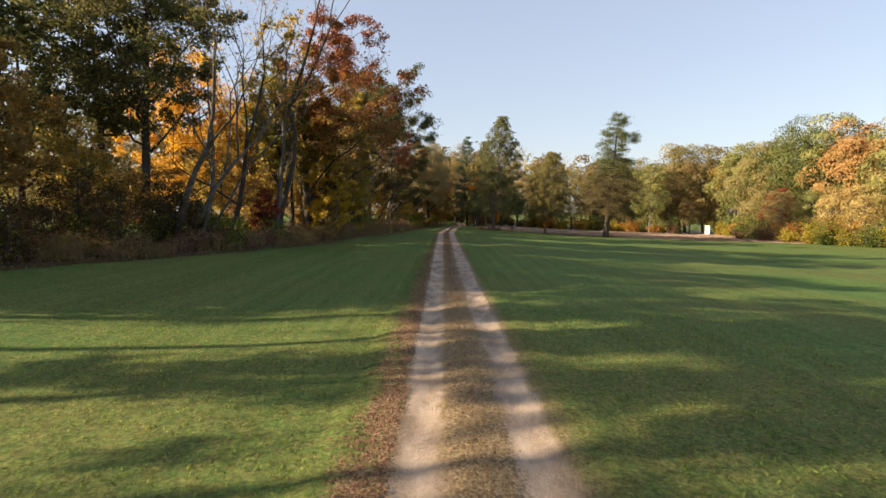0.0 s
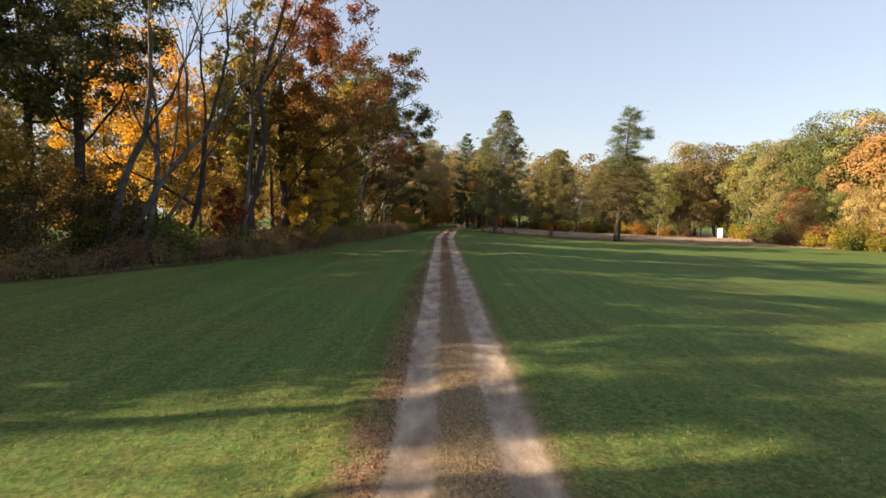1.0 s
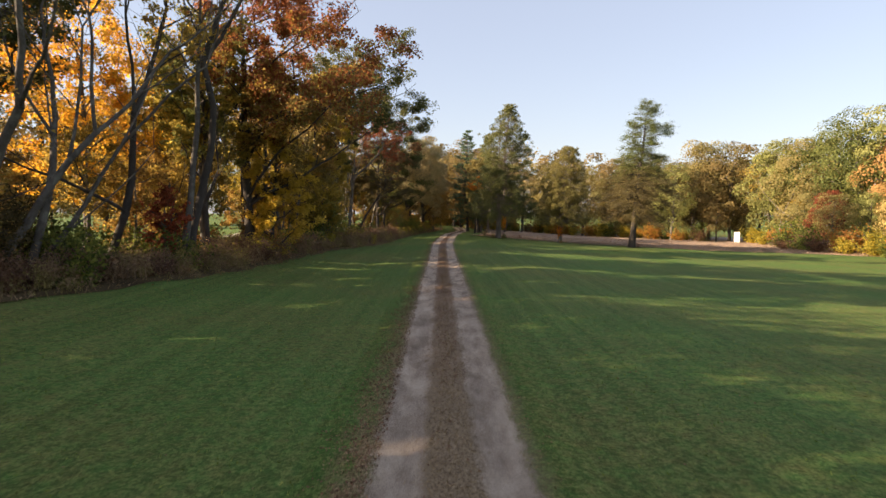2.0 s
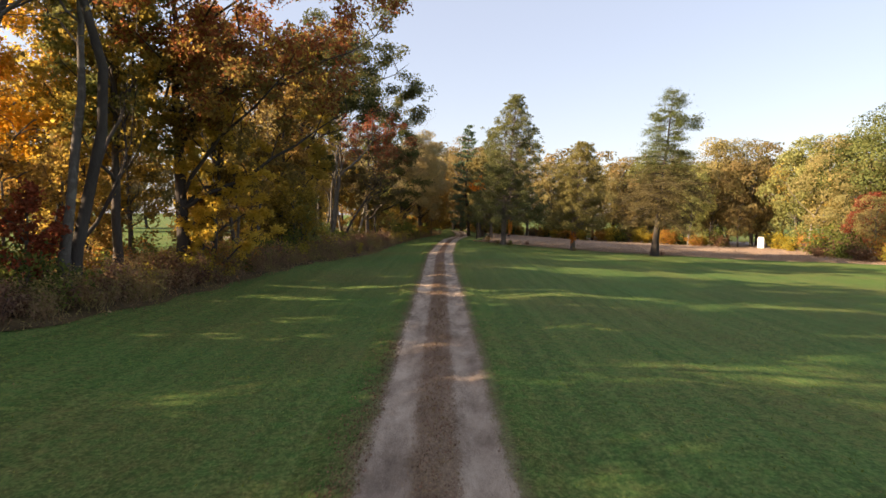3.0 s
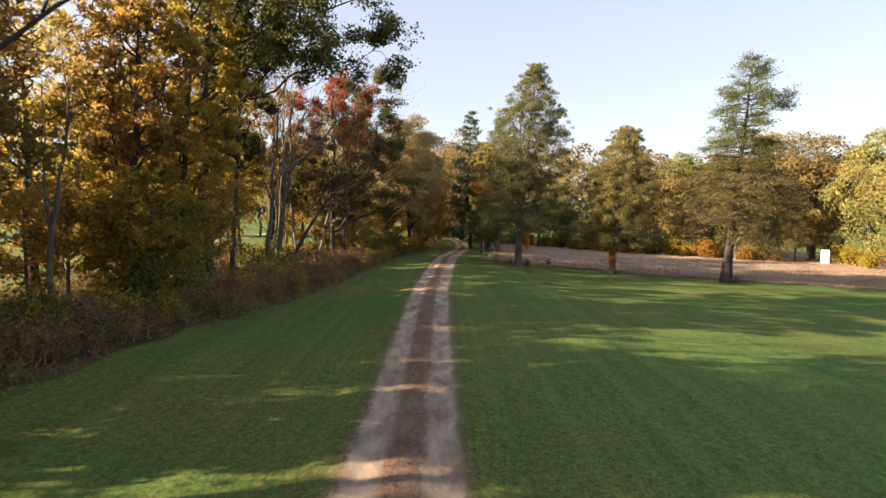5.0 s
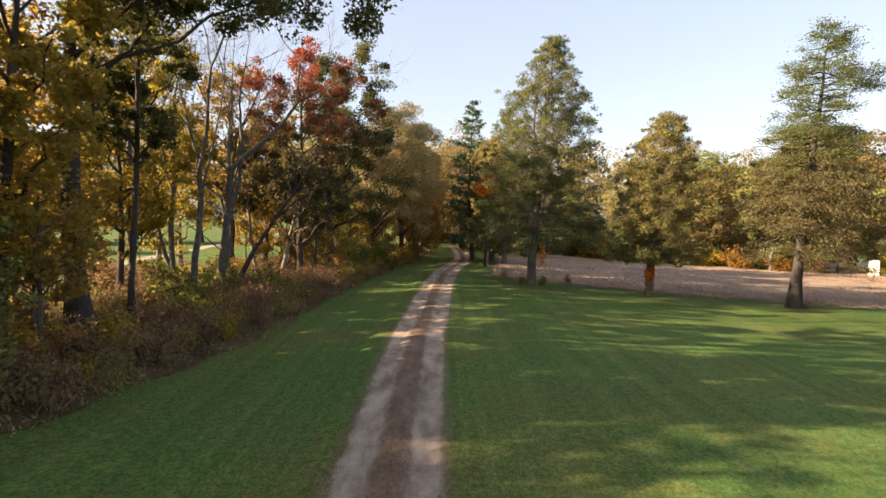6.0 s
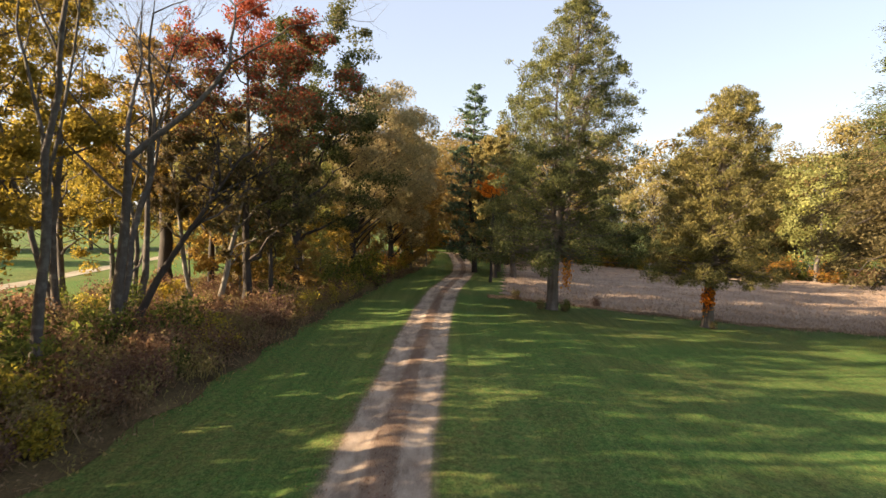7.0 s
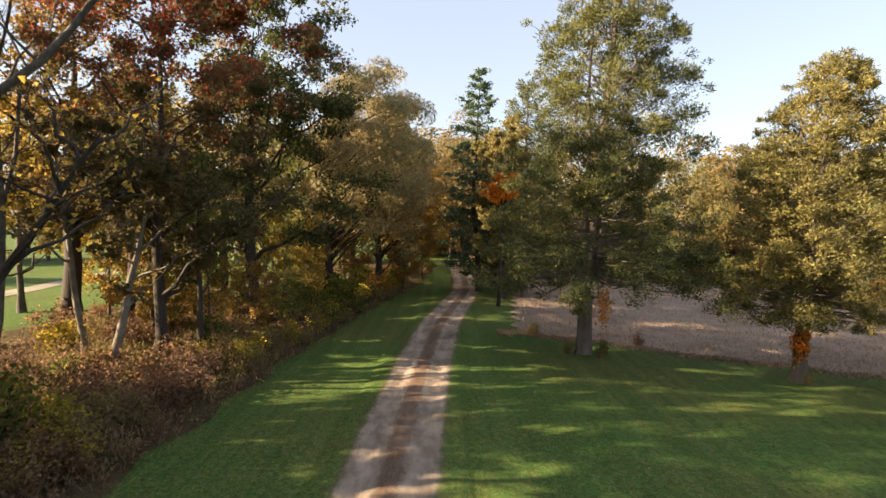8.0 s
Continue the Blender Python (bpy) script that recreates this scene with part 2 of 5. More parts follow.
L_DRAPE = leaf_material("olive_gold_hanging_leaves", ((0.0, (0.075, 0.072, 0.022)), (0.3, (0.15, 0.118, 0.030)), (0.6, (0.115, 0.092, 0.028)), (0.85, (0.22, 0.155, 0.034)), (1.0, (0.13, 0.082, 0.030))), 0.6, 0.55, gain=2.1)
L_RED = leaf_material("red_tinged_oak_leaves", ((0.0, (0.044, 0.050, 0.022)), (0.35, (0.064, 0.058, 0.028)), (0.6, (0.078, 0.058, 0.034)), (0.85, (0.075, 0.048, 0.032)), (1.0, (0.12, 0.060, 0.036))), 0.4, 0.45, gain=1.5, crest=(9.0, 17.5, (0.26, 0.072, 0.044)))
L_GOLD = leaf_material("golden_leaves", ((0.0, OLIVE), (0.3, (0.17, 0.135, 0.036)), (0.65, (0.25, 0.185, 0.042)), (0.85, OLIVE), (1.0, (0.21, 0.13, 0.04))), gain=1.1)
L_ORANGE = leaf_material("orange_maple_leaves", ((0.0, OLIVE), (0.3, GOLD), (0.55, ORANGE), (0.8, (0.24, 0.115, 0.05)), (1.0, (0.26, 0.17, 0.075))), gain=1.25)
L_FARGOLD = leaf_material("dull_golden_leaves", ((0.0, OLIVE), (0.35, (0.19, 0.148, 0.066)), (0.65, (0.25, 0.19, 0.08)), (0.85, OLIVE), (1.0, BROWN)), 0.3, gain=1.65)
L_FARGREEN = leaf_material("deep_green_oak_leaves", ((0.0, (0.040, 0.058, 0.022)), (0.4, (0.065, 0.080, 0.028)), (0.75, (0.095, 0.098, 0.032)), (1.0, (0.13, 0.115, 0.040))), 0.3, gain=1.3)
L_SALMON = leaf_material("salmon_orange_maple_leaves", ((0.0, (0.16, 0.110, 0.040)), (0.3, (0.24, 0.150, 0.060)), (0.6, (0.27, 0.155, 0.068)), (1.0, (0.21, 0.165, 0.075))), 0.3, gain=1.25)
L_MAROON = leaf_material("maroon_brown_dry_leaves", ((0.0, (0.045, 0.026, 0.022)), (0.35, (0.085, 0.050, 0.040)), (0.65, (0.125, 0.078, 0.058)), (0.85, (0.10, 0.085, 0.042)), (1.0, (0.23, 0.165, 0.11))), 0.35, 0.5, gain=1.5)
L_FARRUST = leaf_material("brown_olive_oak_leaves", ((0.0, (0.066, 0.070, 0.025)), (0.3, (0.086, 0.076, 0.031)), (0.6, (0.118, 0.082, 0.038)), (0.8, (0.080, 0.076, 0.028)), (1.0, (0.16, 0.098, 0.046))), 0.3, drift=0.55, gain=1.6, patch_scale=0.2)
L_CRIMSON = leaf_material("crimson_leaves", ((0.0, (0.10, 0.04, 0.025)), (0.5, (0.17, 0.058, 0.034)), (0.8, (0.24, 0.066, 0.042)), (1.0, RUST)), gain=1.0)
L_OLIVE = leaf_material("olive_brown_leaves", ((0.0, (0.060, 0.064, 0.026)), (0.3, (0.084, 0.080, 0.033)), (0.6, (0.098, 0.080, 0.036)), (0.85, (0.124, 0.104, 0.038)), (1.0, (0.17, 0.135, 0.042))), 0.4, drift=0.5, gain=2.3)
L_DULL = leaf_material("dull_olive_brown_leaves", ((0.0, (0.060, 0.060, 0.033)), (0.3, (0.083, 0.077, 0.042)), (0.6, (0.098, 0.080, 0.046)), (0.85, (0.118, 0.090, 0.048)), (1.0, (0.150, 0.116, 0.050))), 0.4, drift=0.5, gain=3.0)
L_YGREEN = leaf_material("yellow_green_leaves", ((0.0, GREEN), (0.3, (0.085, 0.095, 0.032)), (0.65, (0.128, 0.128, 0.050)), (0.9, YGREEN), (1.0, GOLD)), 0.3, drift=0.5, gain=1.65)
L_MIX = leaf_material("gold_olive_leaves", ((0.0, OLIVE), (0.3, (0.10, 0.078, 0.034)), (0.55, (0.19, 0.135, 0.034)), (0.8, (0.105, 0.082, 0.032)), (1.0, (0.20, 0.115, 0.040))), 0.55, gain=1.85)
L_GLOW = leaf_material("glowing_orange_gold_leaves", ((0.0, GOLD), (0.35, (0.33, 0.20, 0.036)), (0.7, (0.30, 0.16, 0.036)), (1.0, YELLOW)), gain=1.55)
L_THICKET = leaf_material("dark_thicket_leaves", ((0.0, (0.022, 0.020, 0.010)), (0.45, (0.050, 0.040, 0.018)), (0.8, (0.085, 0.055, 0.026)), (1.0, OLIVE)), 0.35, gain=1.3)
L_IVY = leaf_material("orange_ivy_leaves", ((0.0, (0.22, 0.07, 0.025)), (0.5, (0.36, 0.14, 0.03)), (1.0, (0.42, 0.22, 0.05))), gain=1.7)
L_CEDAR = leaf_material("cedar_sprays", ((0.0, (0.020, 0.028, 0.014)), (0.4, (0.048, 0.056, 0.025)), (0.75, (0.088, 0.088, 0.035)), (1.0, (0.150, 0.125, 0.046))), 0.25, gain=1.85)
L_CEDAR2 = leaf_material("yellowing_cedar_sprays", ((0.0, (0.035, 0.036, 0.016)), (0.45, (0.090, 0.080, 0.032)), (0.8, (0.145, 0.118, 0.045)), (1.0, (0.170, 0.132, 0.056))), 0.3, gain=2.15)
L_LARCH = leaf_material("larch_needles", ((0.0, (0.045, 0.045, 0.022)), (0.4, (0.085, 0.072, 0.036)), (0.75, (0.125, 0.098, 0.048)), (1.0, (0.17, 0.125, 0.065))), 0.3, 0.5, gain=1.35, crest=(8.5, 14.5, (0.100, 0.120, 0.044)))
L_SPRUCE = leaf_material("spruce_needles", ((0.0, (0.02, 0.034, 0.022)), (0.6, (0.045, 0.065, 0.038)), (1.0, (0.09, 0.10, 0.045))), 0.15)
L_SHRUBG = leaf_material("green_shrub_leaves", ((0.0, GREEN_DK), (0.35, GREEN), (0.7, (0.09, 0.10, 0.026)), (1.0, YGREEN)), gain=1.5)
L_SHRUBY = leaf_material("yellow_shrub_leaves", ((0.0, OLIVE), (0.35, YGREEN), (0.7, (0.27, 0.20, 0.04)), (1.0, GOLD)), gain=1.45)
L_SHRUBR = leaf_material("reddish_bramble_leaves", ((0.0, (0.04, 0.025, 0.015)), (0.35, (0.10, 0.060, 0.040)), (0.65, (0.135, 0.080, 0.052)), (0.85, OLIVE), (1.0, (0.17, 0.115, 0.04))), gain=1.35)
L_WEED = leaf_material("dry_weed_stems", ((0.0, (0.05, 0.036, 0.026)), (0.25, (0.11, 0.075, 0.050)), (0.42, (0.17, 0.115, 0.072)), (0.56, (0.11, 0.100, 0.040)), (0.72, (0.21, 0.165, 0.070)), (0.86, (0.14, 0.075, 0.048)), (1.0, (0.30, 0.23, 0.15))), 0.35, 0.62, 1.5, 0.45)
L_TAN = leaf_material("dry_meadow_grass", ((0.0, (0.08, 0.056, 0.042)), (0.5, (0.135, 0.098, 0.074)), (1.0, (0.20, 0.150, 0.112))), 0.35, gain=2.2)
L_STRAW = leaf_material("trampled_straw", ((0.0, (0.08, 0.054, 0.030)), (0.5, (0.18, 0.128, 0.074)), (1.0, (0.34, 0.255, 0.155))), 0.3, gain=1.1)
L_BLADE = leaf_material("lawn_blades", ((0.0, (0.035, 0.06, 0.012)), (0.5, (0.085, 0.115, 0.028)), (0.85, (0.16, 0.165, 0.05)), (1.0, (0.30, 0.25, 0.11))), 0.4, gain=1.5)
L_FALLEN = leaf_material("fallen_leaves", ((0.0, (0.05, 0.027, 0.020)), (0.4, (0.13, 0.066, 0.045)), (0.8, (0.22, 0.122, 0.08)), (1.0, (0.42, 0.31, 0.21))), 0.15, 0.15, gain=1.0)
WHITE = plain_material("white_painted_panel", (0.80, 0.80, 0.78), 0.45, 0.05)
GREYP = plain_material("grey_plastic", (0.30, 0.31, 0.32), 0.5, 0.1)


# ---------- shapes ----------
class Soup:
    """Collects points and faces, then becomes one mesh."""

    def __init__(self):
        self.v, self.f, self.n = [], [], 0

    def add(self, verts, faces):
        verts, faces = np.asarray(verts, float).reshape(-1, 3), np.asarray(faces, int)
        self.v.append(verts)
        self.f.append(faces + self.n)
        self.n += len(verts)

    def mesh(self, name, mat, smooth=False):
        me = bpy.data.meshes.new(name)
        v = np.concatenate(self.v)
        me.vertices.add(len(v))
        me.vertices.foreach_set("co", v.astype(np.float32).ravel())
        flat = np.concatenate([f.ravel() for f in self.f])
        size = np.concatenate([np.full(len(f), f.shape[1]) for f in self.f])
        me.loops.add(len(flat))
        me.loops.foreach_set("vertex_index", flat.astype(np.int32))
        me.polygons.add(len(size))
        me.polygons.foreach_set("loop_start", (np.cumsum(size) - size).astype(np.int32))
        me.polygons.foreach_set("use_smooth", np.full(len(size), smooth))
        me.materials.append(mat)
        me.update(calc_edges=True)
        me.validate()
        return me


def unit(a):
    return a / np.maximum(np.linalg.norm(a, axis=-1, keepdims=True), 1e-9)


def tube(soup, pts, radii, sides=6, rough=0.0, rng=None):
    """A tapered limb along pts."""
    pts, radii = np.asarray(pts, float), np.asarray(radii, float)
    tang = unit(np.gradient(pts, axis=0))
    ref = np.array([1.0, 0, 0]) if abs(tang[0][2]) > 0.7 else np.array([0, 0, 1.0])
    a = unit(np.cross(tang, ref))
    b = np.cross(tang, a)
    ang = np.arange(sides) * 2 * np.pi / sides
    r = np.repeat(radii[:, None], sides, 1)
    if rough and rng is not None:
        r = r * (1 + rough * rng.uniform(-1, 1, r.shape))
    ring = pts[:, None] + r[..., None] * (np.cos(ang)[None, :, None] * a[:, None] + np.sin(ang)[None, :, None] * b[:, None])
    n, i = len(pts), np.arange(sides)
    j = (i + 1) % sides
    faces = np.concatenate([np.stack([k * sides + i, k * sides + j, (k + 1) * sides + j, (k + 1) * sides + i], 1) for k in range(n - 1)])
    soup.add(ring.reshape(-1, 3), faces)


def leaves(soup, centres, length, width, rng, lay=0.5, along=None, stray=0.6, three=False, face=None):
    """A pointed blade at each centre. lay: how flat they lie; along: the way that they point; face: the way that they face."""
    n = len(centres)
    if n == 0:
        return
    nor = rng.normal(size=(n, 3))
    if face is None:
        nor[:, 2] = np.abs(nor[:, 2]) + lay * 2
    else:
        nor = face + nor * 0.42
    nor = unit(nor)
    t = rng.normal(size=(n, 3)) if along is None else along + stray * rng.normal(size=(n, 3))
    t = unit(t - nor * (t * nor).sum(1, keepdims=True))
    b = np.cross(nor, t)
    s = rng.uniform(0.6, 1.3, (n, 1))
    L, W = t * s * length / 2, b * s * width / 2
    dip = nor * s * width * 0.12
    if three:
        soup.add(np.stack([centres + L, centres - L * 0.6 - W * 1.3, centres - L * 0.9 + W * 1.3], 1).reshape(-1, 3), np.arange(3 * n).reshape(n, 3))
        return
    v = np.stack([centres - L, centres - W * 1.0 + L * 0.1 + dip, centres + L, centres + W + L * 0.1 + dip], 1)
    soup.add(v.reshape(-1, 3), np.arange(4 * n).reshape(n, 4))


def bow(p, q, rise, k, rng, wob=0.0):
    s = np.linspace(0, 1, k)[:, None]
    mid = (p + q) / 2 + np.array([0, 0, rise])
    c = (1 - s) ** 2 * p + 2 * s * (1 - s) * mid + s ** 2 * q
    if wob:
        c[1:-1] += rng.normal(size=(k - 2, 3)) * wob
    return c


def shell(n, rng):
    """Directions spread evenly over a ball."""
    i = np.arange(n) + 0.5
    ph, th = np.arccos(1 - 2 * i / n), np.pi * (1 + 5 ** 0.5) * i + rng.uniform(0, 6)
    return np.stack([np.cos(th) * np.sin(ph), np.sin(th) * np.sin(ph), np.cos(ph)], 1)


def broadleaf(seed, h, trunk_r, base, rad, count, size, leaf_mat, bark=BARK, lean=(0, 0), limbs=20, off=(0, 0), bare=0.0, clump=0.085, three=True, fine=True):
    """Meshes of a broadleaf tree: trunk with limbs, and crown. base: height of the lowest leaves, rad: crown radius, off: crown's shift."""
    rng = np.random.default_rng(seed)
    wood, crown = Soup(), Soup()
    k = 9
    s = np.linspace(0, 1, k)
    top = h * 0.82
    line = np.stack([lean[0] * s ** 1.2 * top, lean[1] * s ** 1.2 * top, -0.3 + (top + 0.3) * s], 1)
    line[1:, :2] += np.cumsum(rng.normal(size=(k - 1, 2)) * 0.018 * h / 2, 0) * 0.5
    rr = trunk_r * (1 - s) ** 0.8 * 0.92 + 0.03
    rr[0] *= 1.5
    tube(wood, line, rr, 9, 0.08, rng)
    cz, rz = (base + h) / 2, (h - base) / 2
    ends = []
    for d in shell(limbs, rng):
        if d[2] < -0.75:
            continue
        f = rng.uniform(0.62, 1.03)
        tip = np.array([d[0] * rad * f + off[0] + lean[0] * cz, d[1] * rad * f + off[1] + lean[1] * cz, cz + d[2] * rz * f])
        hz = np.hypot(tip[0] - lean[0] * tip[2], tip[1] - lean[1] * tip[2])
        zs = np.clip(tip[2] - rng.uniform(0.25, 0.75) * hz - 0.05 * h, base * 0.8, top * 0.95)
        p = np.array([np.interp(zs, line[:, 2], line[:, i]) for i in range(3)])
        r0 = max(0.04, np.interp(zs, line[:, 2], rr) * rng.uniform(0.28, 0.5))
        path = bow(p, tip, rng.uniform(-0.05, 0.16) * hz, 7, rng, 0.04 * rad)
        tube(wood, path, r0 * (1 - np.linspace(0, 1, 7)) ** 0.9 + 0.016, 5 if fine else 3)
        if count:
            for u in (0.5, 0.65, 0.8, 0.95):
                ends.append(path[int(u * 6)] + rng.normal(size=3) * rad * 0.09)
        for _ in range(rng.integers(4, 7)):
            u = rng.uniform(0.35, 1.0)
            a = np.array([np.interp(u, np.linspace(0, 1, 7), path[:, i]) for i in range(3)])
            way = unit(tip - p) * 0.7 + rng.normal(size=3) * 0.75
            way[2] += 0.12
            b = a + unit(way) * rad * rng.uniform(0.16, 0.42)
            sub = bow(a, b, 0.05 * rad, 4, rng, 0.02 * rad)
            if fine:
                tube(wood, sub, np.array([0.42, 0.3, 0.2, 0.1]) * r0 * (1.1 - 0.7 * u) + 0.008, 3)
            for _ in range(4):
                c0 = sub[rng.integers(1, 4)]
                c1 = c0 + unit(unit(b - a) + rng.normal(size=3) * 0.7) * rad * rng.uniform(0.07, 0.2)
                if bare > 0:
                    tube(wood, bow(c0, c1, 0.0, 3, rng, 0.01 * rad), (0.016, 0.011, 0.006), 3)
                ends.append(c1)
            ends.append(b)
    ends = np.array(ends)
    ends = ends[rng.random(len(ends)) > 0.12]
    if count:
        w = rng.gamma(1.6, 1.0, len(ends))
        per = np.maximum(1, (w / w.sum() * count)).astype(int)
        idx = np.repeat(np.arange(len(ends)), per)
        sc = (0.6 + 0.5 * rng.random(len(ends)))[idx][:, None]
        spread = unit(rng.normal(size=(len(idx), 3))) * rng.random((len(idx), 1)) ** 0.5 * rad * clump * 1.55 * sc * np.array([1.1, 1.1, 0.75])
        leaves(crown, ends[idx] + spread, size * 1.25, size * 0.8, rng, 0.05, three=three)
    return wood.mesh("trunk", bark, True), (crown.mesh("crown", leaf_mat) if count else None)


def round_tree(seed, h, trunk_r, base, rad, count, size, leaf_mat, bark=BARK, lobes=38, tall=1.0, off=0.0, small=1.0):
    """Meshes of a full-crowned tree of the far woods: trunk with limbs, and a crown of many overlapping leafy lobes."""
    rng = np.random.default_rng(seed)
    wood, crown = Soup(), Soup()
    s = np.linspace(0, 1, 7)
    line = np.stack([rng.normal(size=7).cumsum() * 0.012 * h, rng.normal(size=7).cumsum() * 0.012 * h, -0.3 + (h * 0.85 + 0.3) * s], 1)
    line[:, :2] -= line[0, :2]
    tube(wood, line, trunk_r * (1 - s) ** 0.8 + 0.03, 7, 0.08, rng)
    cz, rz = base + (h - base) * 0.48, (h - base) * 0.5
    C, R, W = [], [], []
    for d in shell(lobes, rng):
        if d[2] < -0.88:
            continue
        pull = rng.uniform(0.42, 0.86)
        wide = 1.0 if d[2] > -0.1 else 1.0 + 0.25 * d[2]
        c = np.array([d[0] * rad * wide * pull, d[1] * rad * wide * pull, cz + d[2] * rz * (pull + 0.02)])
        c[0] += off
        lr = rad * rng.uniform(0.20, 0.40) * small
        p = np.array([np.interp(max(base * 0.9, c[2] - 0.6 * np.hypot(c[0], c[1]) - 0.8), line[:, 2], line[:, i]) for i in range(3)])
        path = bow(p, c, 0.1 * rad, 5, rng, 0.03 * rad)
        tube(wood, path, trunk_r * np.array([0.34, 0.26, 0.19, 0.12, 0.05]), 3)
        C.append(c)
        R.append(lr)
        W.append(d)
    C, R, W = np.array(C), np.array(R), np.array(W)
    share = R ** 2 * rng.uniform(0.6, 1.2, len(R))
    idx = np.repeat(np.arange(len(C)), np.maximum(1, share / share.sum() * count).astype(int))
    way = unit(rng.normal(size=(len(idx), 3)) + W[idx] * 0.85 + np.array([0, 0, 0.3]))
    deep = 1.04 - 0.5 * rng.random((len(idx), 1)) ** 2.2
    wave = 1 + 0.16 * np.sin(way[:, :1] * 7 + C[idx][:, :1] * 3) * np.sin(way[:, 2:] * 8 + C[idx][:, 1:2] * 3)
    at = C[idx] + way * R[idx][:, None] * deep * wave * np.array([1.05, 1.05, 0.82 * tall])
    leaves(crown, at, size * 1.25, size * 0.8, rng, three=True, face=way + W[idx] * 0.3)
    return wood.mesh("trunk", bark, True), crown.mesh("crown", leaf_mat)


def cedar(seed, h, trunk_r, base, prof, count, size, leaf_mat, bark=BARK_CEDAR, boughs=110, rise=0.5, tiers=0, droop=0.0, puff=1.0, slim=0.55):
    """Meshes of a conifer: trunk with boughs, and crown. prof: (height, radius) pairs of the outline; tiers: number of separate whorls, 0 is an even crown."""
    rng = np.random.default_rng(seed)
    wood, crown = Soup(), Soup()
    s = np.linspace(0, 1, 9)
    line = np.stack([rng.normal(size=9).cumsum() * 0.006 * h, rng.normal(size=9).cumsum() * 0.006 * h, -0.3 + (h * 0.97 + 0.3) * s], 1)
    line[:, :2] -= line[0, :2]
    line[:, 0] -= line[-1, 0] * s ** 1.3
    rr = trunk_r * (1 - s) ** 0.85 + 0.02
    rr[0] *= 1.35
    tube(wood, line, rr, 10, 0.14, rng)
    zs, rs_ = [p[0] for p in prof], [p[1] for p in prof]
    n = tiers * 7 if tiers else boughs
    A, B, D, wts = [], [], [], []
    for i in range(n):
        if tiers:
            lv = (i // 7 + 0.5 + rng.normal() * 0.38) / tiers
            az = (i % 7) * 2 * np.pi / 7 + (i // 7) * 0.9 + rng.normal() * 0.3
        else:
            lv = (i + rng.random()) / n
            az = i * 2.39996 + rng.normal() * 0.3
        lv = float(np.clip(lv, 0.0, 0.99))
        z = base + (h * 0.99 - base) * lv
        bulge = 1 + 0.13 * np.sin(az * 3 + z * 1.3 + seed) + 0.10 * np.sin(az * 5 - z * 2.1)
        ln = np.interp(z, zs, rs_) * bulge * (rng.uniform(0.62, 1.08) if not tiers else rng.uniform(0.5, 1.15)) + 0.15
        up = rise * (0.35 + lv) - droop * (1 - lv)
        zp = max(z - up * ln * 0.8, base * 0.55, 0.8)
        p = np.array([np.interp(zp, line[:, 2], line[:, k]) for k in range(3)])
        d = np.array([np.cos(az), np.sin(az), 0])
        q = p + d * ln
        q[2] = max(z + 0.1 * up * ln, 0.35 * base + 0.3)
        path = bow(p, q, -0.10 * ln, 6, rng, 0.025 * ln)
        tube(wood, path, np.linspace(max(0.022, trunk_r * 0.17 * (1 - lv)), 0.008, 6), 4)
        for _ in range(int(5 + ln * 5)):
            u = rng.uniform(0.15, 1.0) ** 0.8
            a = np.array([np.interp(u, np.linspace(0, 1, 6), path[:, k]) for k in range(3)])
            side = np.array([-d[1], d[0], 0]) * rng.normal() * 0.8 + d * 0.6
            side[2] += rng.normal() * 0.3 + (0.5 if not tiers else 0.12)
            side = unit(side)
            A.append(a)
            B.append(a + side * (0.25 + ln * rng.uniform(0.06, 0.24)))
            D.append(side)
            wts.append(rng.gamma(0.75, 1.0) * (0.35 + 0.65 * u))
    w = np.array(wts)
    per = np.maximum(1, w / w.sum() * count).astype(int)
    idx = np.repeat(np.arange(len(A)), per)
    A, B, D = np.array(A)[idx], np.array(B)[idx], np.array(D)[idx]
    u = rng.random((len(idx), 1)) ** 0.7
    spread = rng.normal(size=(len(idx), 3)) * 0.17 * puff * np.array([1, 1, 0.9 if not tiers else 0.55])
    along = D + np.array([0, 0, 0.35 if not tiers else 0.0])
    leaves(crown, A + (B - A) * u * 1.1 + spread, size * 1.6, size * slim * 1.2, rng, 0.15, along, 0.42, three=True)
    return wood.mesh("trunk", bark, True), crown.mesh("crown", leaf_mat)


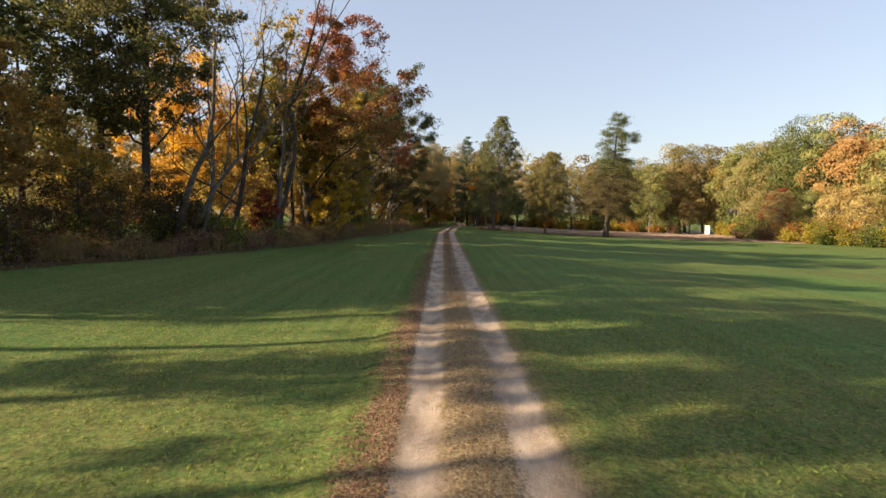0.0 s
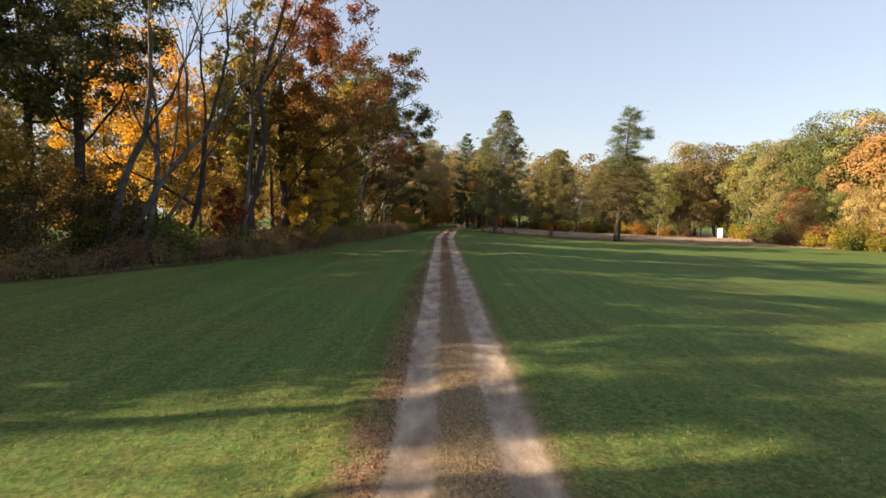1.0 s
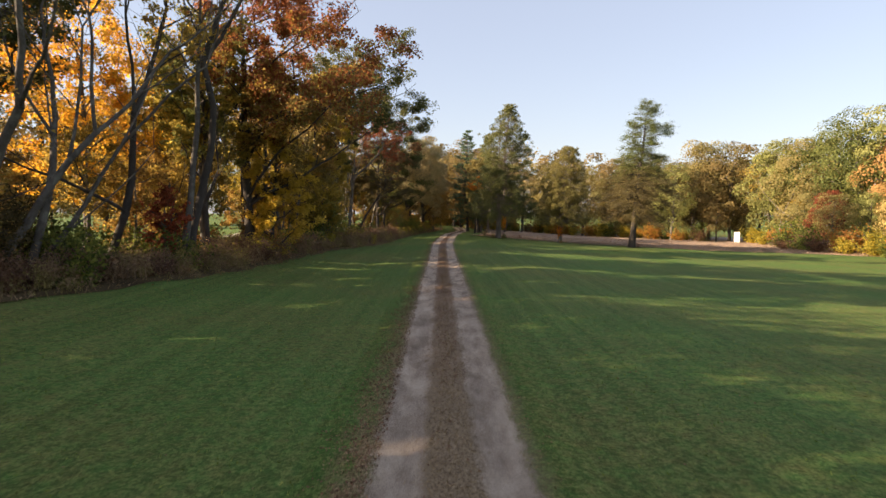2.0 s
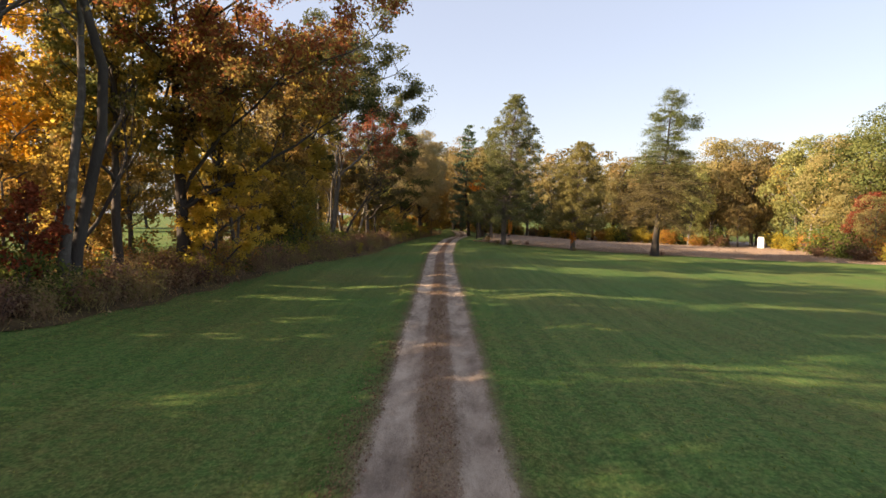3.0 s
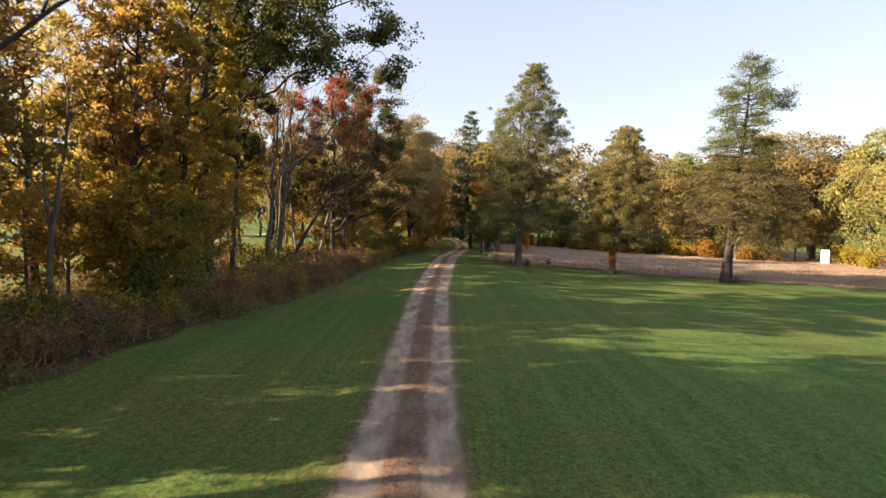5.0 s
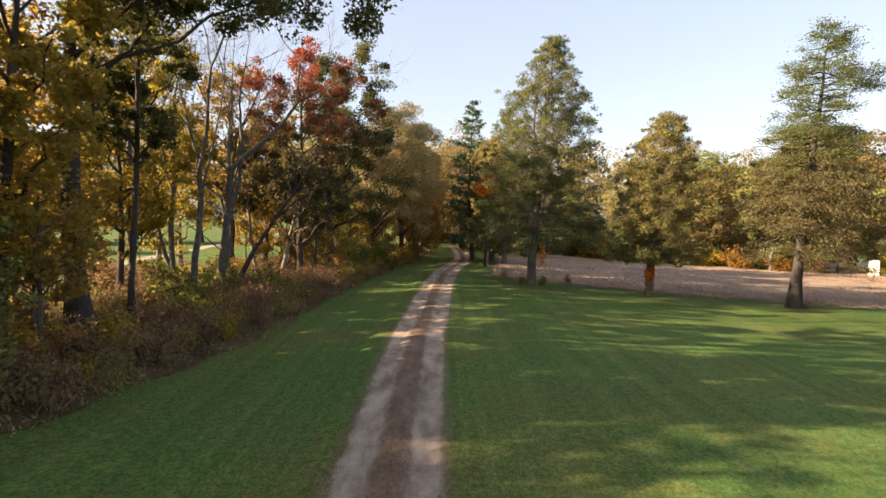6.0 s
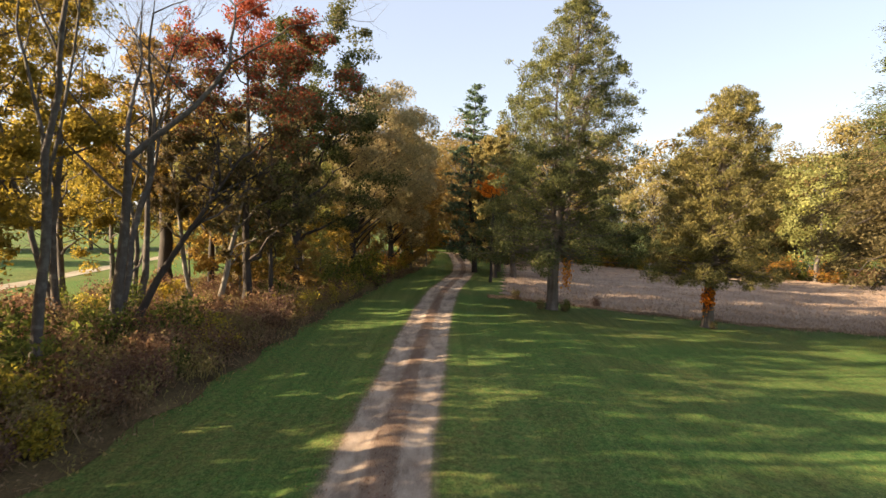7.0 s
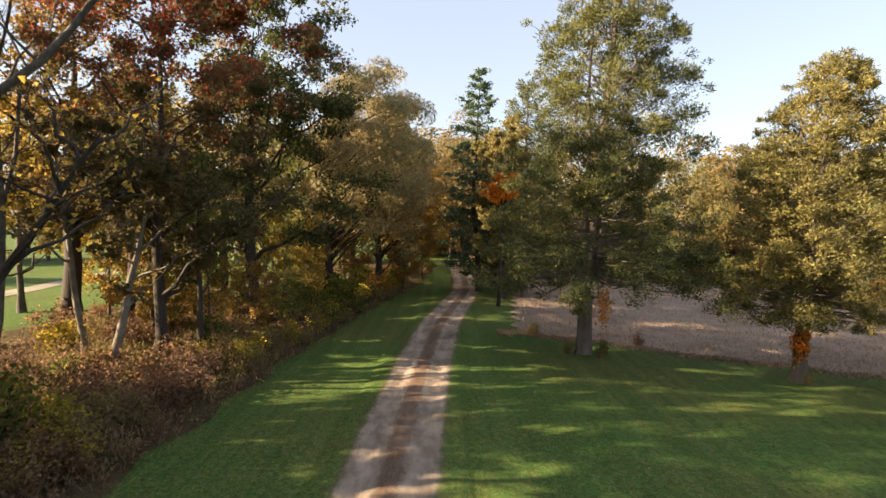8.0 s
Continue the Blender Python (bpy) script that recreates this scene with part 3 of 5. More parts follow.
def tufted_cedar(seed, h, trunk_r, base, prof, count, size, leaf_mat, tufts=190, tip=0.0, bark=BARK_CEDAR, slim=0.34, stems=1, puff=1.0):
    """Meshes of an old red-cedar: fluted trunk, rising boughs, and a crown of many uneven tufts. prof: (height, radius) pairs of the outline."""
    rng = np.random.default_rng(seed)
    wood, crown = Soup(), Soup()
    s = np.linspace(0, 1, 10)
    line = np.stack([tip * s ** 1.2 + rng.normal(size=10) * 0.05 * s, rng.normal(size=10) * 0.06 * s, -0.3 + (h * 0.96 + 0.3) * s], 1)
    rr = trunk_r * (1 - s) ** 0.8 + 0.02
    rr[0] *= 1.35
    tube(wood, line, rr, 10, 0.14, rng)
    for k in range(6):
        turn = k * 1.047 + 0.3 + np.linspace(0, 0.9, 7)
        out = trunk_r * np.array([1.35, 1.0, 0.86, 0.8, 0.72, 0.6, 0.4])
        zz = np.array([-0.3, 0.25, 0.9, 1.7, 2.6, 3.8, 5.2]) * h / 21
        tube(wood, np.stack([np.cos(turn) * out, np.sin(turn) * out, zz], 1), trunk_r * np.array([0.52, 0.38, 0.30, 0.28, 0.26, 0.22, 0.16]) * (0.7 + 0.6 * rng.random()), 6, 0.16, rng)
    for k in range(stems):
        az = 2.6 + k * 2.9
        q = np.array([np.cos(az) * 1.3 + tip * 0.8, np.sin(az) * 1.0, h * (0.88 - 0.14 * k)])
        tube(wood, bow(np.array([0, 0, 1.4 + 0.6 * k]), q, -0.05 * h, 8, rng, 0.06), np.linspace(trunk_r * 0.62, 0.04, 8), 7, 0.1, rng)
    zs, rs_ = [p[0] for p in prof], [p[1] for p in prof]
    C, R, W = [], [], []
    for i in range(tufts):
        lv = ((i + rng.random()) / tufts) ** 1.15
        z = base + (h - 0.5 - base) * lv
        az = i * 2.39996 + rng.normal() * 0.35
        bulge = 1 + 0.07 * np.sin(az * 2 + z * 0.9 + seed) + 0.07 * np.sin(az * 5 - z * 2.1)
        rad = np.interp(z, zs, rs_) * bulge
        u = 1.0 - (0.6 if lv > 0.12 else 0.3) * rng.random() ** 1.8
        d = np.array([np.cos(az), np.sin(az), 0])
        cx = np.array([np.interp(z, line[:, 2], line[:, 0]), np.interp(z, line[:, 2], line[:, 1]), 0])
        lr = rng.uniform(0.36, 0.72) * (0.66 + 0.10 * np.interp(z, zs, rs_)) * puff
        c = cx + d * max(0.1, rad * u - 0.8 * lr) + np.array([0, 0, z])
        zp = max(0.9, z - rad * u * (0.75 - 0.95 * (1 - lv) ** 2) - 0.3)
        p = np.array([np.interp(zp, line[:, 2], line[:, k]) for k in range(3)])
        path = bow(p, c + d * lr * 0.7, -0.06 * rad, 6, rng, 0.03 * rad)
        tube(wood, path, np.linspace(max(0.03, trunk_r * 0.2 * (1 - lv)), 0.010, 6), 4)
        C.append(c)
        R.append(lr)
        W.append(d)
        for _ in range(2):
            a = path[rng.integers(2, 6)]
            b = a + unit(rng.normal(size=3) + d * 0.8) * lr * 1.25
            tube(wood, bow(a, b, 0.05, 3, rng, 0.03), (0.016, 0.011, 0.005), 3)
            C.append(b)
            R.append(lr * rng.uniform(0.35, 0.6))
            W.append(d)
    C, R, W = np.array(C), np.array(R), np.array(W)
    share = R ** 2 * rng.gamma(3.0, 0.33, len(R))
    idx = np.repeat(np.arange(len(C)), np.maximum(1, share / share.sum() * count).astype(int))
    way = unit(rng.normal(size=(len(idx), 3)) + W[idx] * 0.45 + np.array([0, 0, 0.25]))
    deep = 1.05 - 0.75 * rng.random((len(idx), 1)) ** 1.5
    knot = 1 + 0.30 * np.sin(way[:, :1] * 9 + C[idx][:, :1] * 5) * np.sin(way[:, 2:] * 10 + C[idx][:, 1:2] * 5) * np.sin(way[:, 1:2] * 8)
    at = C[idx] + way * R[idx][:, None] * deep * knot * np.array([1.15, 1.15, 0.72])
    leaves(crown, at, size * 1.6, size * slim * 1.2, rng, 0.1, way + np.array([0, 0, 0.35]), 0.45, three=True)
    return wood.mesh("trunk", bark, True), crown.mesh("crown", leaf_mat)


def layered_larch(seed, h, trunk_r, base, prof, count, size, leaf_mat, bark, tip=0.0, upper=52, lower=62):
    """Meshes of an old larch: dark trunk, level boughs with flat pads of needles above, and a drooping skirt below. prof: (height, radius) pairs."""
    rng = np.random.default_rng(seed)
    wood, crown = Soup(), Soup()
    s = np.linspace(0, 1, 10)
    line = np.stack([tip * s ** 1.2 + rng.normal(size=10) * 0.06 * s, rng.normal(size=10) * 0.06 * s, -0.3 + (h * 0.98 + 0.3) * s], 1)
    rr = trunk_r * (1 - s) ** 1.1 + 0.02
    rr[0] *= 1.4
    tube(wood, line, rr, 10, 0.12, rng)
    zs, rs_ = [p[0] for p in prof], [p[1] for p in prof]
    waist = base + 0.46 * (h - base)
    C, R, W = [], [], []
    for i in range(upper + lower):
        high = i < upper
        lv = (i + rng.random()) / upper if high else (i - upper + rng.random()) / lower
        z = waist + (h - 0.3 - waist) * lv if high else base + (waist - base) * lv
        az = i * 2.39996 + rng.normal() * 0.25
        d = np.array([np.cos(az), np.sin(az), 0])
        ln = np.interp(z, zs, rs_) * (rng.uniform(0.5, 1.08) if high else rng.uniform(0.7, 1.05))
        fall = -0.10 * ln if high else (0.55 - 0.35 * lv) * ln
        zp = min(z + fall * (1.0 if not high else 0.6), h * 0.97)
        p = np.array([np.interp(zp, line[:, 2], line[:, k]) for k in range(3)])
        q = p + d * ln
        q[2] = max(z + 0.12 * ln * rng.normal() if high else z, 1.9)
        path = bow(p, q, (-0.05 if high else 0.16) * ln, 7, rng, 0.03 * ln)
        tube(wood, path, np.linspace(max(0.03, trunk_r * 0.2 * (1 - 0.6 * lv)), 0.010, 7), 4)
        for _ in range(int(4 + ln * (1.6 if high else 2.2))):
            u = rng.uniform(0.30 if high else 0.18, 1.0)
            a = np.array([np.interp(u, np.linspace(0, 1, 7), path[:, k]) for k in range(3)])
            side = np.array([-d[1], d[0], 0]) * rng.normal() * 0.24 * ln * (1.15 - 0.7 * u)
            b = a + side + np.array([0, 0, 0.25 * rng.normal() + 0.15 if high else -0.15 * abs(rng.normal())])
            tube(wood, np.array([a, (a + b) / 2 + [0, 0, 0.05], b]), (0.018, 0.012, 0.005), 3)
            C.append(b)
            R.append(rng.uniform(0.45, 0.95) * ((0.80 if high else 0.55) + 0.08 * ln))
            W.append(d * 0.8 + side * 0.3 + np.array([0, 0, 0.25 if high else -0.55]))
    C, R, W = np.array(C), np.array(R), np.array(W)
    share = R ** 2 * rng.gamma(3.0, 0.33, len(R))
    idx = np.repeat(np.arange(len(C)), np.maximum(1, share / share.sum() * count).astype(int))
    way = rng.normal(size=(len(idx), 3)) * np.array([1, 1, 0.8])
    at = C[idx] + way * R[idx][:, None] * np.array([0.48, 0.48, 0.27])
    leaves(crown, at, size * 1.6, size * 0.36, rng, 0.3, W[idx], 0.4, three=True)
    return wood.mesh("trunk", bark, True), crown.mesh("crown", leaf_mat)


def shrub(seed, h, rad, count, size, leaf_mat):
    """Meshes of a bush: stems and foliage."""
    rng = np.random.default_rng(seed)
    wood, crown = Soup(), Soup()
    ends = []
    for _ in range(12):
        az, r = rng.uniform(0, 6.28), rad * rng.uniform(0.2, 1.0)
        q = np.array([np.cos(az) * r, np.sin(az) * r, h * rng.uniform(0.45, 1.0) * (1.05 - 0.45 * r / rad)])
        path = bow(np.array([q[0] * 0.15, q[1] * 0.15, -0.1]), q, 0.12 * h, 5, rng, 0.03 * h)
        tube(wood, path, (0.03, 0.024, 0.018, 0.012, 0.006), 3)
        for _ in range(5):
            ends.append(path[rng.integers(1, 5)] + rng.normal(size=3) * rad * 0.2)
    ends = np.array(ends)
    ends[:, 2] = np.abs(ends[:, 2]) + 0.12
    idx = rng.integers(0, len(ends), count)
    c = ends[idx] + rng.normal(size=(count, 3)) * rad * 0.14
    c[:, 2] = np.abs(c[:, 2]) + 0.04
    leaves(crown, c, size * 1.4, size * 0.9, rng, 0.05, three=True)
    return wood.mesh("stem_clump", BARK_DARK, True), crown.mesh("foliage", leaf_mat)


def forked_tree(seed, h, radius, stems, lean, leaf_mat=None, count=0, size=0.16, bark=BARK, levels=4, open_=0.62, base_len=0.42):
    """Meshes of a bare or nearly bare tree that forks again and again: trunk with limbs, and the last leaves."""
    rng = np.random.default_rng(seed)
    wood, twigs, crown, ends = Soup(), Soup(), Soup(), []

    def limb(p, d, length, r, level):
        pts = [p]
        for k in range(5):
            d = unit(d + rng.normal(size=3) * 0.10 + np.array([0, 0, 0.07]))
            pts.append(pts[-1] + d * length / 5)
        pts = np.array(pts)
        r1 = r * 0.62
        rad = np.linspace(r, r1, 6)
        if level == 0:
            rad[0] *= 1.35
        tube(wood if level < 1 else twigs, pts, rad, (9, 6, 5, 3, 3, 3, 3)[level], 0.06, rng)
        if level == levels:
            ends.append(pts[-1])
            ends.append(pts[3])
            return
        kids = 2 + int(rng.random() < 0.75) + int(level > 0 and rng.random() < 0.4)
        for k in range(kids):
            at = 5 if k < 2 else int(rng.integers(2, 5))
            way = unit(d + rng.normal(size=3) * open_ * (0.62 if k == 0 else 1.0))
            limb(pts[at], way, length * rng.uniform(0.55, 0.78), r1 * (0.92 if k == 0 else rng.uniform(0.45, 0.75)), level + 1)

    for k in range(stems):
        d = unit(np.array([lean[0], lean[1], 1.0]) + rng.normal(size=3) * (0.16 if stems > 1 else 0.03))
        start = np.array([0.22 * k * np.cos(k * 2.2), 0.22 * k * np.sin(k * 2.2), -0.3])
        limb(start, d, h * base_len * rng.uniform(0.9, 1.1), radius * (1.0 if k == 0 else rng.uniform(0.6, 0.85)), 0)
    if count:
        ends = np.array(ends)
        c = ends[rng.integers(0, len(ends), count)] + rng.normal(size=(count, 3)) * 0.35
        leaves(crown, c, size * 1.25, size * 0.8, rng, 0.05, three=True)
    return wood.mesh("trunk", bark, True), twigs.mesh("bare_crown", bark, True), (crown.mesh("crown", leaf_mat) if count else None)


def part(name, me, parent, label=""):
    ob = new(name, me)
    ob.parent = parent
    return tagged(ob, label)


def plant(name, meshes, x, y, label, category="tree", group="", turn=0.0, scale=1.0, drop=0.0):
    root = new(name)
    root.matrix_basis = pose(x, y, gz(x, y) - drop, 0, 0, turn)
    root.scale = (scale,) * 3
    for me in meshes:
        if me:
            piece = part(me.name.split(".")[0], me, root)
            if piece.name.startswith("stem_clump"):
                tagged(piece, kind="stuff")
    return tagged(root, label, category, group)


# ---------- ground ----------
def smooth(a, b, v):
    s = np.clip((v - a) / (b - a), 0, 1)
    return s * s * (3 - 2 * s)


def gz(x, y):
    """Height of the ground."""
    x, y = np.asarray(x, float), np.asarray(y, float)
    z = -3.2 * (1 - np.exp(-np.maximum(0, x - 6) / 40)) + 0.5 * smooth(5, 16, -x)
    z = z + 0.05 * np.sin(x * 0.31 + 1.0) * np.sin(y * 0.17) + 0.03 * np.sin(x * 0.9 + y * 0.6)
    far = smooth(300, 700, np.hypot(x, y))
    z = z * (1 - far)
    return z if z.ndim else float(z)


def track_x(y):
    """Centre line of the track."""
    return np.interp(y, TRACK_Y, TRACK_X)


TRACK_Y = (-40, 0, 40, 76, 84, 93, 100, 107, 114, 119, 125, 133, 142, 154, 164, 168, 171, 173, 174.5, 200)
TRACK_X = (0.45, 0.44, 0.40, 0.43, 0.50, 0.86, 1.10, 1.48, 2.0, 2.6, 3.5, 4.5, 4.8, 4.7, 4.5, 4.0, 2.6, -1.0, -6.0, -90)
EDGE_Y = (-60, 0, 25, 29, 33, 38, 44, 50, 56, 62, 70, 76, 82, 88, 92, 101, 107, 118, 133, 150, 166, 172, 230)
EDGE_X = (-34, -27.0, -20.6, -18.6, -15.8, -13.8, -12.2, -11.0, -10.5, -10.0, -9.2, -8.0, -6.7, -6.2, -5.9, -5.2, -4.8, -3.4, -1.0, 0.9, 0.5, -9.0, -60.0)


def edge_x(y):
    """Where the lawn ends at the woods beside the track."""
    return np.interp(y, EDGE_Y, EDGE_X)


def sheet(name, xs, ys, mat, zf):
    X, Y = np.meshgrid(xs, ys)
    v = np.stack([X, Y, zf(X, Y)], -1).reshape(-1, 3)
    nx, ny = len(xs), len(ys)
    i, j = np.meshgrid(np.arange(nx - 1), np.arange(ny - 1))
    a = (j * nx + i).ravel()
    s = Soup()
    s.add(v, np.stack([a, a + 1, a + nx + 1, a + nx], 1))
    return new(name, s.mesh(name, mat, True))


def spaced(lo, hi, step, far):
    out = np.arange(lo, hi + step, step)
    tail = np.array([10, 30, 80, 200, 500, 1200, 2400.0])
    return np.concatenate([(lo - tail)[::-1], out, out[-1] + tail]) if far else out


tagged(sheet("ground", spaced(-60, 110, 1.5, True), spaced(-40, 200, 1.5, True), LAWN, gz),
       "mown green autumn lawn with dry patches and mower stripes", "lawn", kind="structure")

def track_rise(u):
    """Height of the track's surface over the ground, u metres off its centre line."""
    u = np.abs(u)
    return -0.03 + 0.115 * smooth(2.4, 1.6, u) - 0.045 * np.exp(-((u - 0.72) / 0.22) ** 2) + 0.03 * np.exp(-(u / 0.35) ** 2)


# track: a strip of its own with worn ruts
ys = np.arange(-38, 176, 0.5)
us = np.arange(-2.4, 2.41, 0.16)
U, Y = np.meshgrid(us, ys)
X = track_x(Y) + U
fade = smooth(2.4, 1.6, np.abs(U))
rngt = np.random.default_rng(5)
Z = gz(X, Y) + track_rise(U) + rngt.normal(size=U.shape) * 0.006 * fade
ts = Soup()
nu, nv = len(us), len(ys)
i, j = np.meshgrid(np.arange(nu - 1), np.arange(nv - 1))
a = (j * nu + i).ravel()
ts.add(np.stack([X, Y, Z], -1).reshape(-1, 3), np.stack([a, a + 1, a + nu + 1, a + nu], 1))
track_mesh = ts.mesh("road", TRACK, True)
uvl = track_mesh.uv_layers.new(name="track")
vi = np.empty(len(track_mesh.loops), np.int32)
track_mesh.loops.foreach_get("vertex_index", vi)
uvl.data.foreach_set("uv", np.stack([U.ravel()[vi], Y.ravel()[vi]], 1).astype(np.float32).ravel())
tagged(new("road", track_mesh), "pale dusty farm track with two worn wheel ruts across the lawn", "dirt track", kind="structure")


def band(name, ys, left, right, mat, nx, lift, label, category):
    """A strip of other ground between two lines, laid on the sheet."""
    s = Soup()
    t = np.linspace(0, 1, nx)
    L, R = left(ys), right(ys)
    X = L[:, None] + (R - L)[:, None] * t
    Y = np.repeat(ys[:, None], nx, 1)
    v = np.stack([X, Y, gz(X, Y) + lift], -1).reshape(-1, 3)
    i, j = np.meshgrid(np.arange(nx - 1), np.arange(len(ys) - 1))
    a = (j * nx + i).ravel()
    s.add(v, np.stack([a, a + 1, a + nx + 1, a + nx], 1))
    return tagged(new(name, s.mesh(name, mat, True)), label, category, kind="structure")


WOOD_W = 16.0
band("forest_floor", np.arange(-50, 200, 1.0), lambda y: edge_x(y) - WOOD_W, lambda y: edge_x(y) + 0.25 * np.sin(y * 1.3), FOREST_FLOOR, 20, 0.03,
     "dark leaf litter under the belt of trees", "forest floor")

# tan meadow beyond the lawn
def meadow_x(y):
    """Where the mown lawn ends at the meadow."""
    return np.interp(y, MEADOW_Y, MEADOW_X)


MEADOW_Y = (98, 101, 104, 107, 109.8, 112.2, 113.6, 146, 175)
MEADOW_X = (130, 68, 51, 30, 18.5, 11.5, 6.6, 10.5, 12)
band("meadow", np.arange(98.5, 178, 0.5), lambda y: meadow_x(y) + 0.3 * np.sin(y * 2.1) + 0.2 * np.sin(y * 5.3 + 1.0), lambda y: 131 + 0 * y, MEADOW_SOIL, 40, 0.03, "dry tan unmown meadow ground behind the lawn", "meadow")
band("path", np.arange(90, 260, 2.0), lambda y: -33.2 - 0.13 * (y - 128), lambda y: -31.2 - 0.13 * (y - 128), GRAVEL, 3, 0.03, "pale gravel path across the lawn behind the belt", "path")

# ---------- trees that stand alone on the lawn's far side ----------
plant("cedar_tree", tufted_cedar(11, 21.8, 0.31, 3.3, ((3, 4.7), (4, 5.7), (5, 5.8), (9, 5.0), (12, 4.6), (15, 3.9), (17.5, 2.9), (19.5, 1.75), (21.0, 0.9), (21.8, 0.4)), 150000, 0.115, L_CEDAR, tufts=400, tip=1.7, stems=2), 9.5, 109.2,
      "tall dark green red-cedar with a forked pale grey trunk", "cedar")
plant("cedar_tree", tufted_cedar(12, 15.4, 0.25, 3.0, ((2.5, 2.9), (3.2, 3.9), (4.6, 4.1), (7.9, 3.5), (10.7, 3.2), (13.0, 2.4), (14.3, 1.5), (15.4, 0.6)), 110000, 0.115, L_CEDAR2, tufts=330, tip=1.2, stems=1, puff=0.95), 18.9, 106.4,
      "smaller rounded yellow-green cedar at the meadow's edge", "cedar")
plant("larch_tree", layered_larch(13, 22.3, 0.44, 2.6, ((2.5, 4.6), (4, 6.0), (7, 6.6), (9.5, 5.8), (11, 4.8), (13.5, 4.2), (15.5, 3.6), (18, 4.3), (20, 2.9), (21.4, 1.6), (22.3, 0.5)), 96000, 0.15, L_LARCH, BARK_DARK, tip=2.0), 29.4, 103.8,
      "dark-trunked larch, green above with a drooping brown skirt", "larch")
plant("spruce_tree", cedar(14, 20.6, 0.25, 2.0, ((2, 3.2), (10, 2.5), (15, 1.9), (18.2, 1.2), (20.6, 0.1)), 13000, 0.19, L_SPRUCE, bark=BARK_DARK, tiers=19, rise=0.1, droop=0.3), 5.7, 132.5,
      "narrow blue-green spruce rising above the trees", "spruce")
plant("cedar_tree", cedar(15, 19.4, 0.28, 3.0, ((3, 3.4), (8, 3.6), (13, 2.6), (17, 1.5), (19.4, 0.3)), 26000, 0.17, L_CEDAR, boughs=120, rise=0.5, puff=1.0, slim=0.36), 9.7, 131.0, "dark cedar standing behind the larger one", "cedar")
plant("cedar_tree", cedar(16, 14.5, 0.26, 1.2, ((1, 3.4), (6, 3.2), (11, 2.0), (14.5, 0.3)), 10000, 0.24, L_CEDAR2), 8.6, 136.5, "olive cedar crowding the bend of the track", "cedar")

# A spruce out of view, added for the narrow shadow band it casts.
for x, y, s in ((-30.0, 6.2, 0.58),):
    shade_spruce = copy_thing(bpy.data.objects["spruce_tree"], pose(x, y, gz(x, y) - 0.1, 0, 0, 50 * s) @ Matrix.Scale(s, 4))
    tagged(shade_spruce, "narrow unseen spruce added to cast a shadow band on the lawn", "spruce")

# ---------- belt of trees beside the track ----------
BELT = "trees of the belt beside the track"
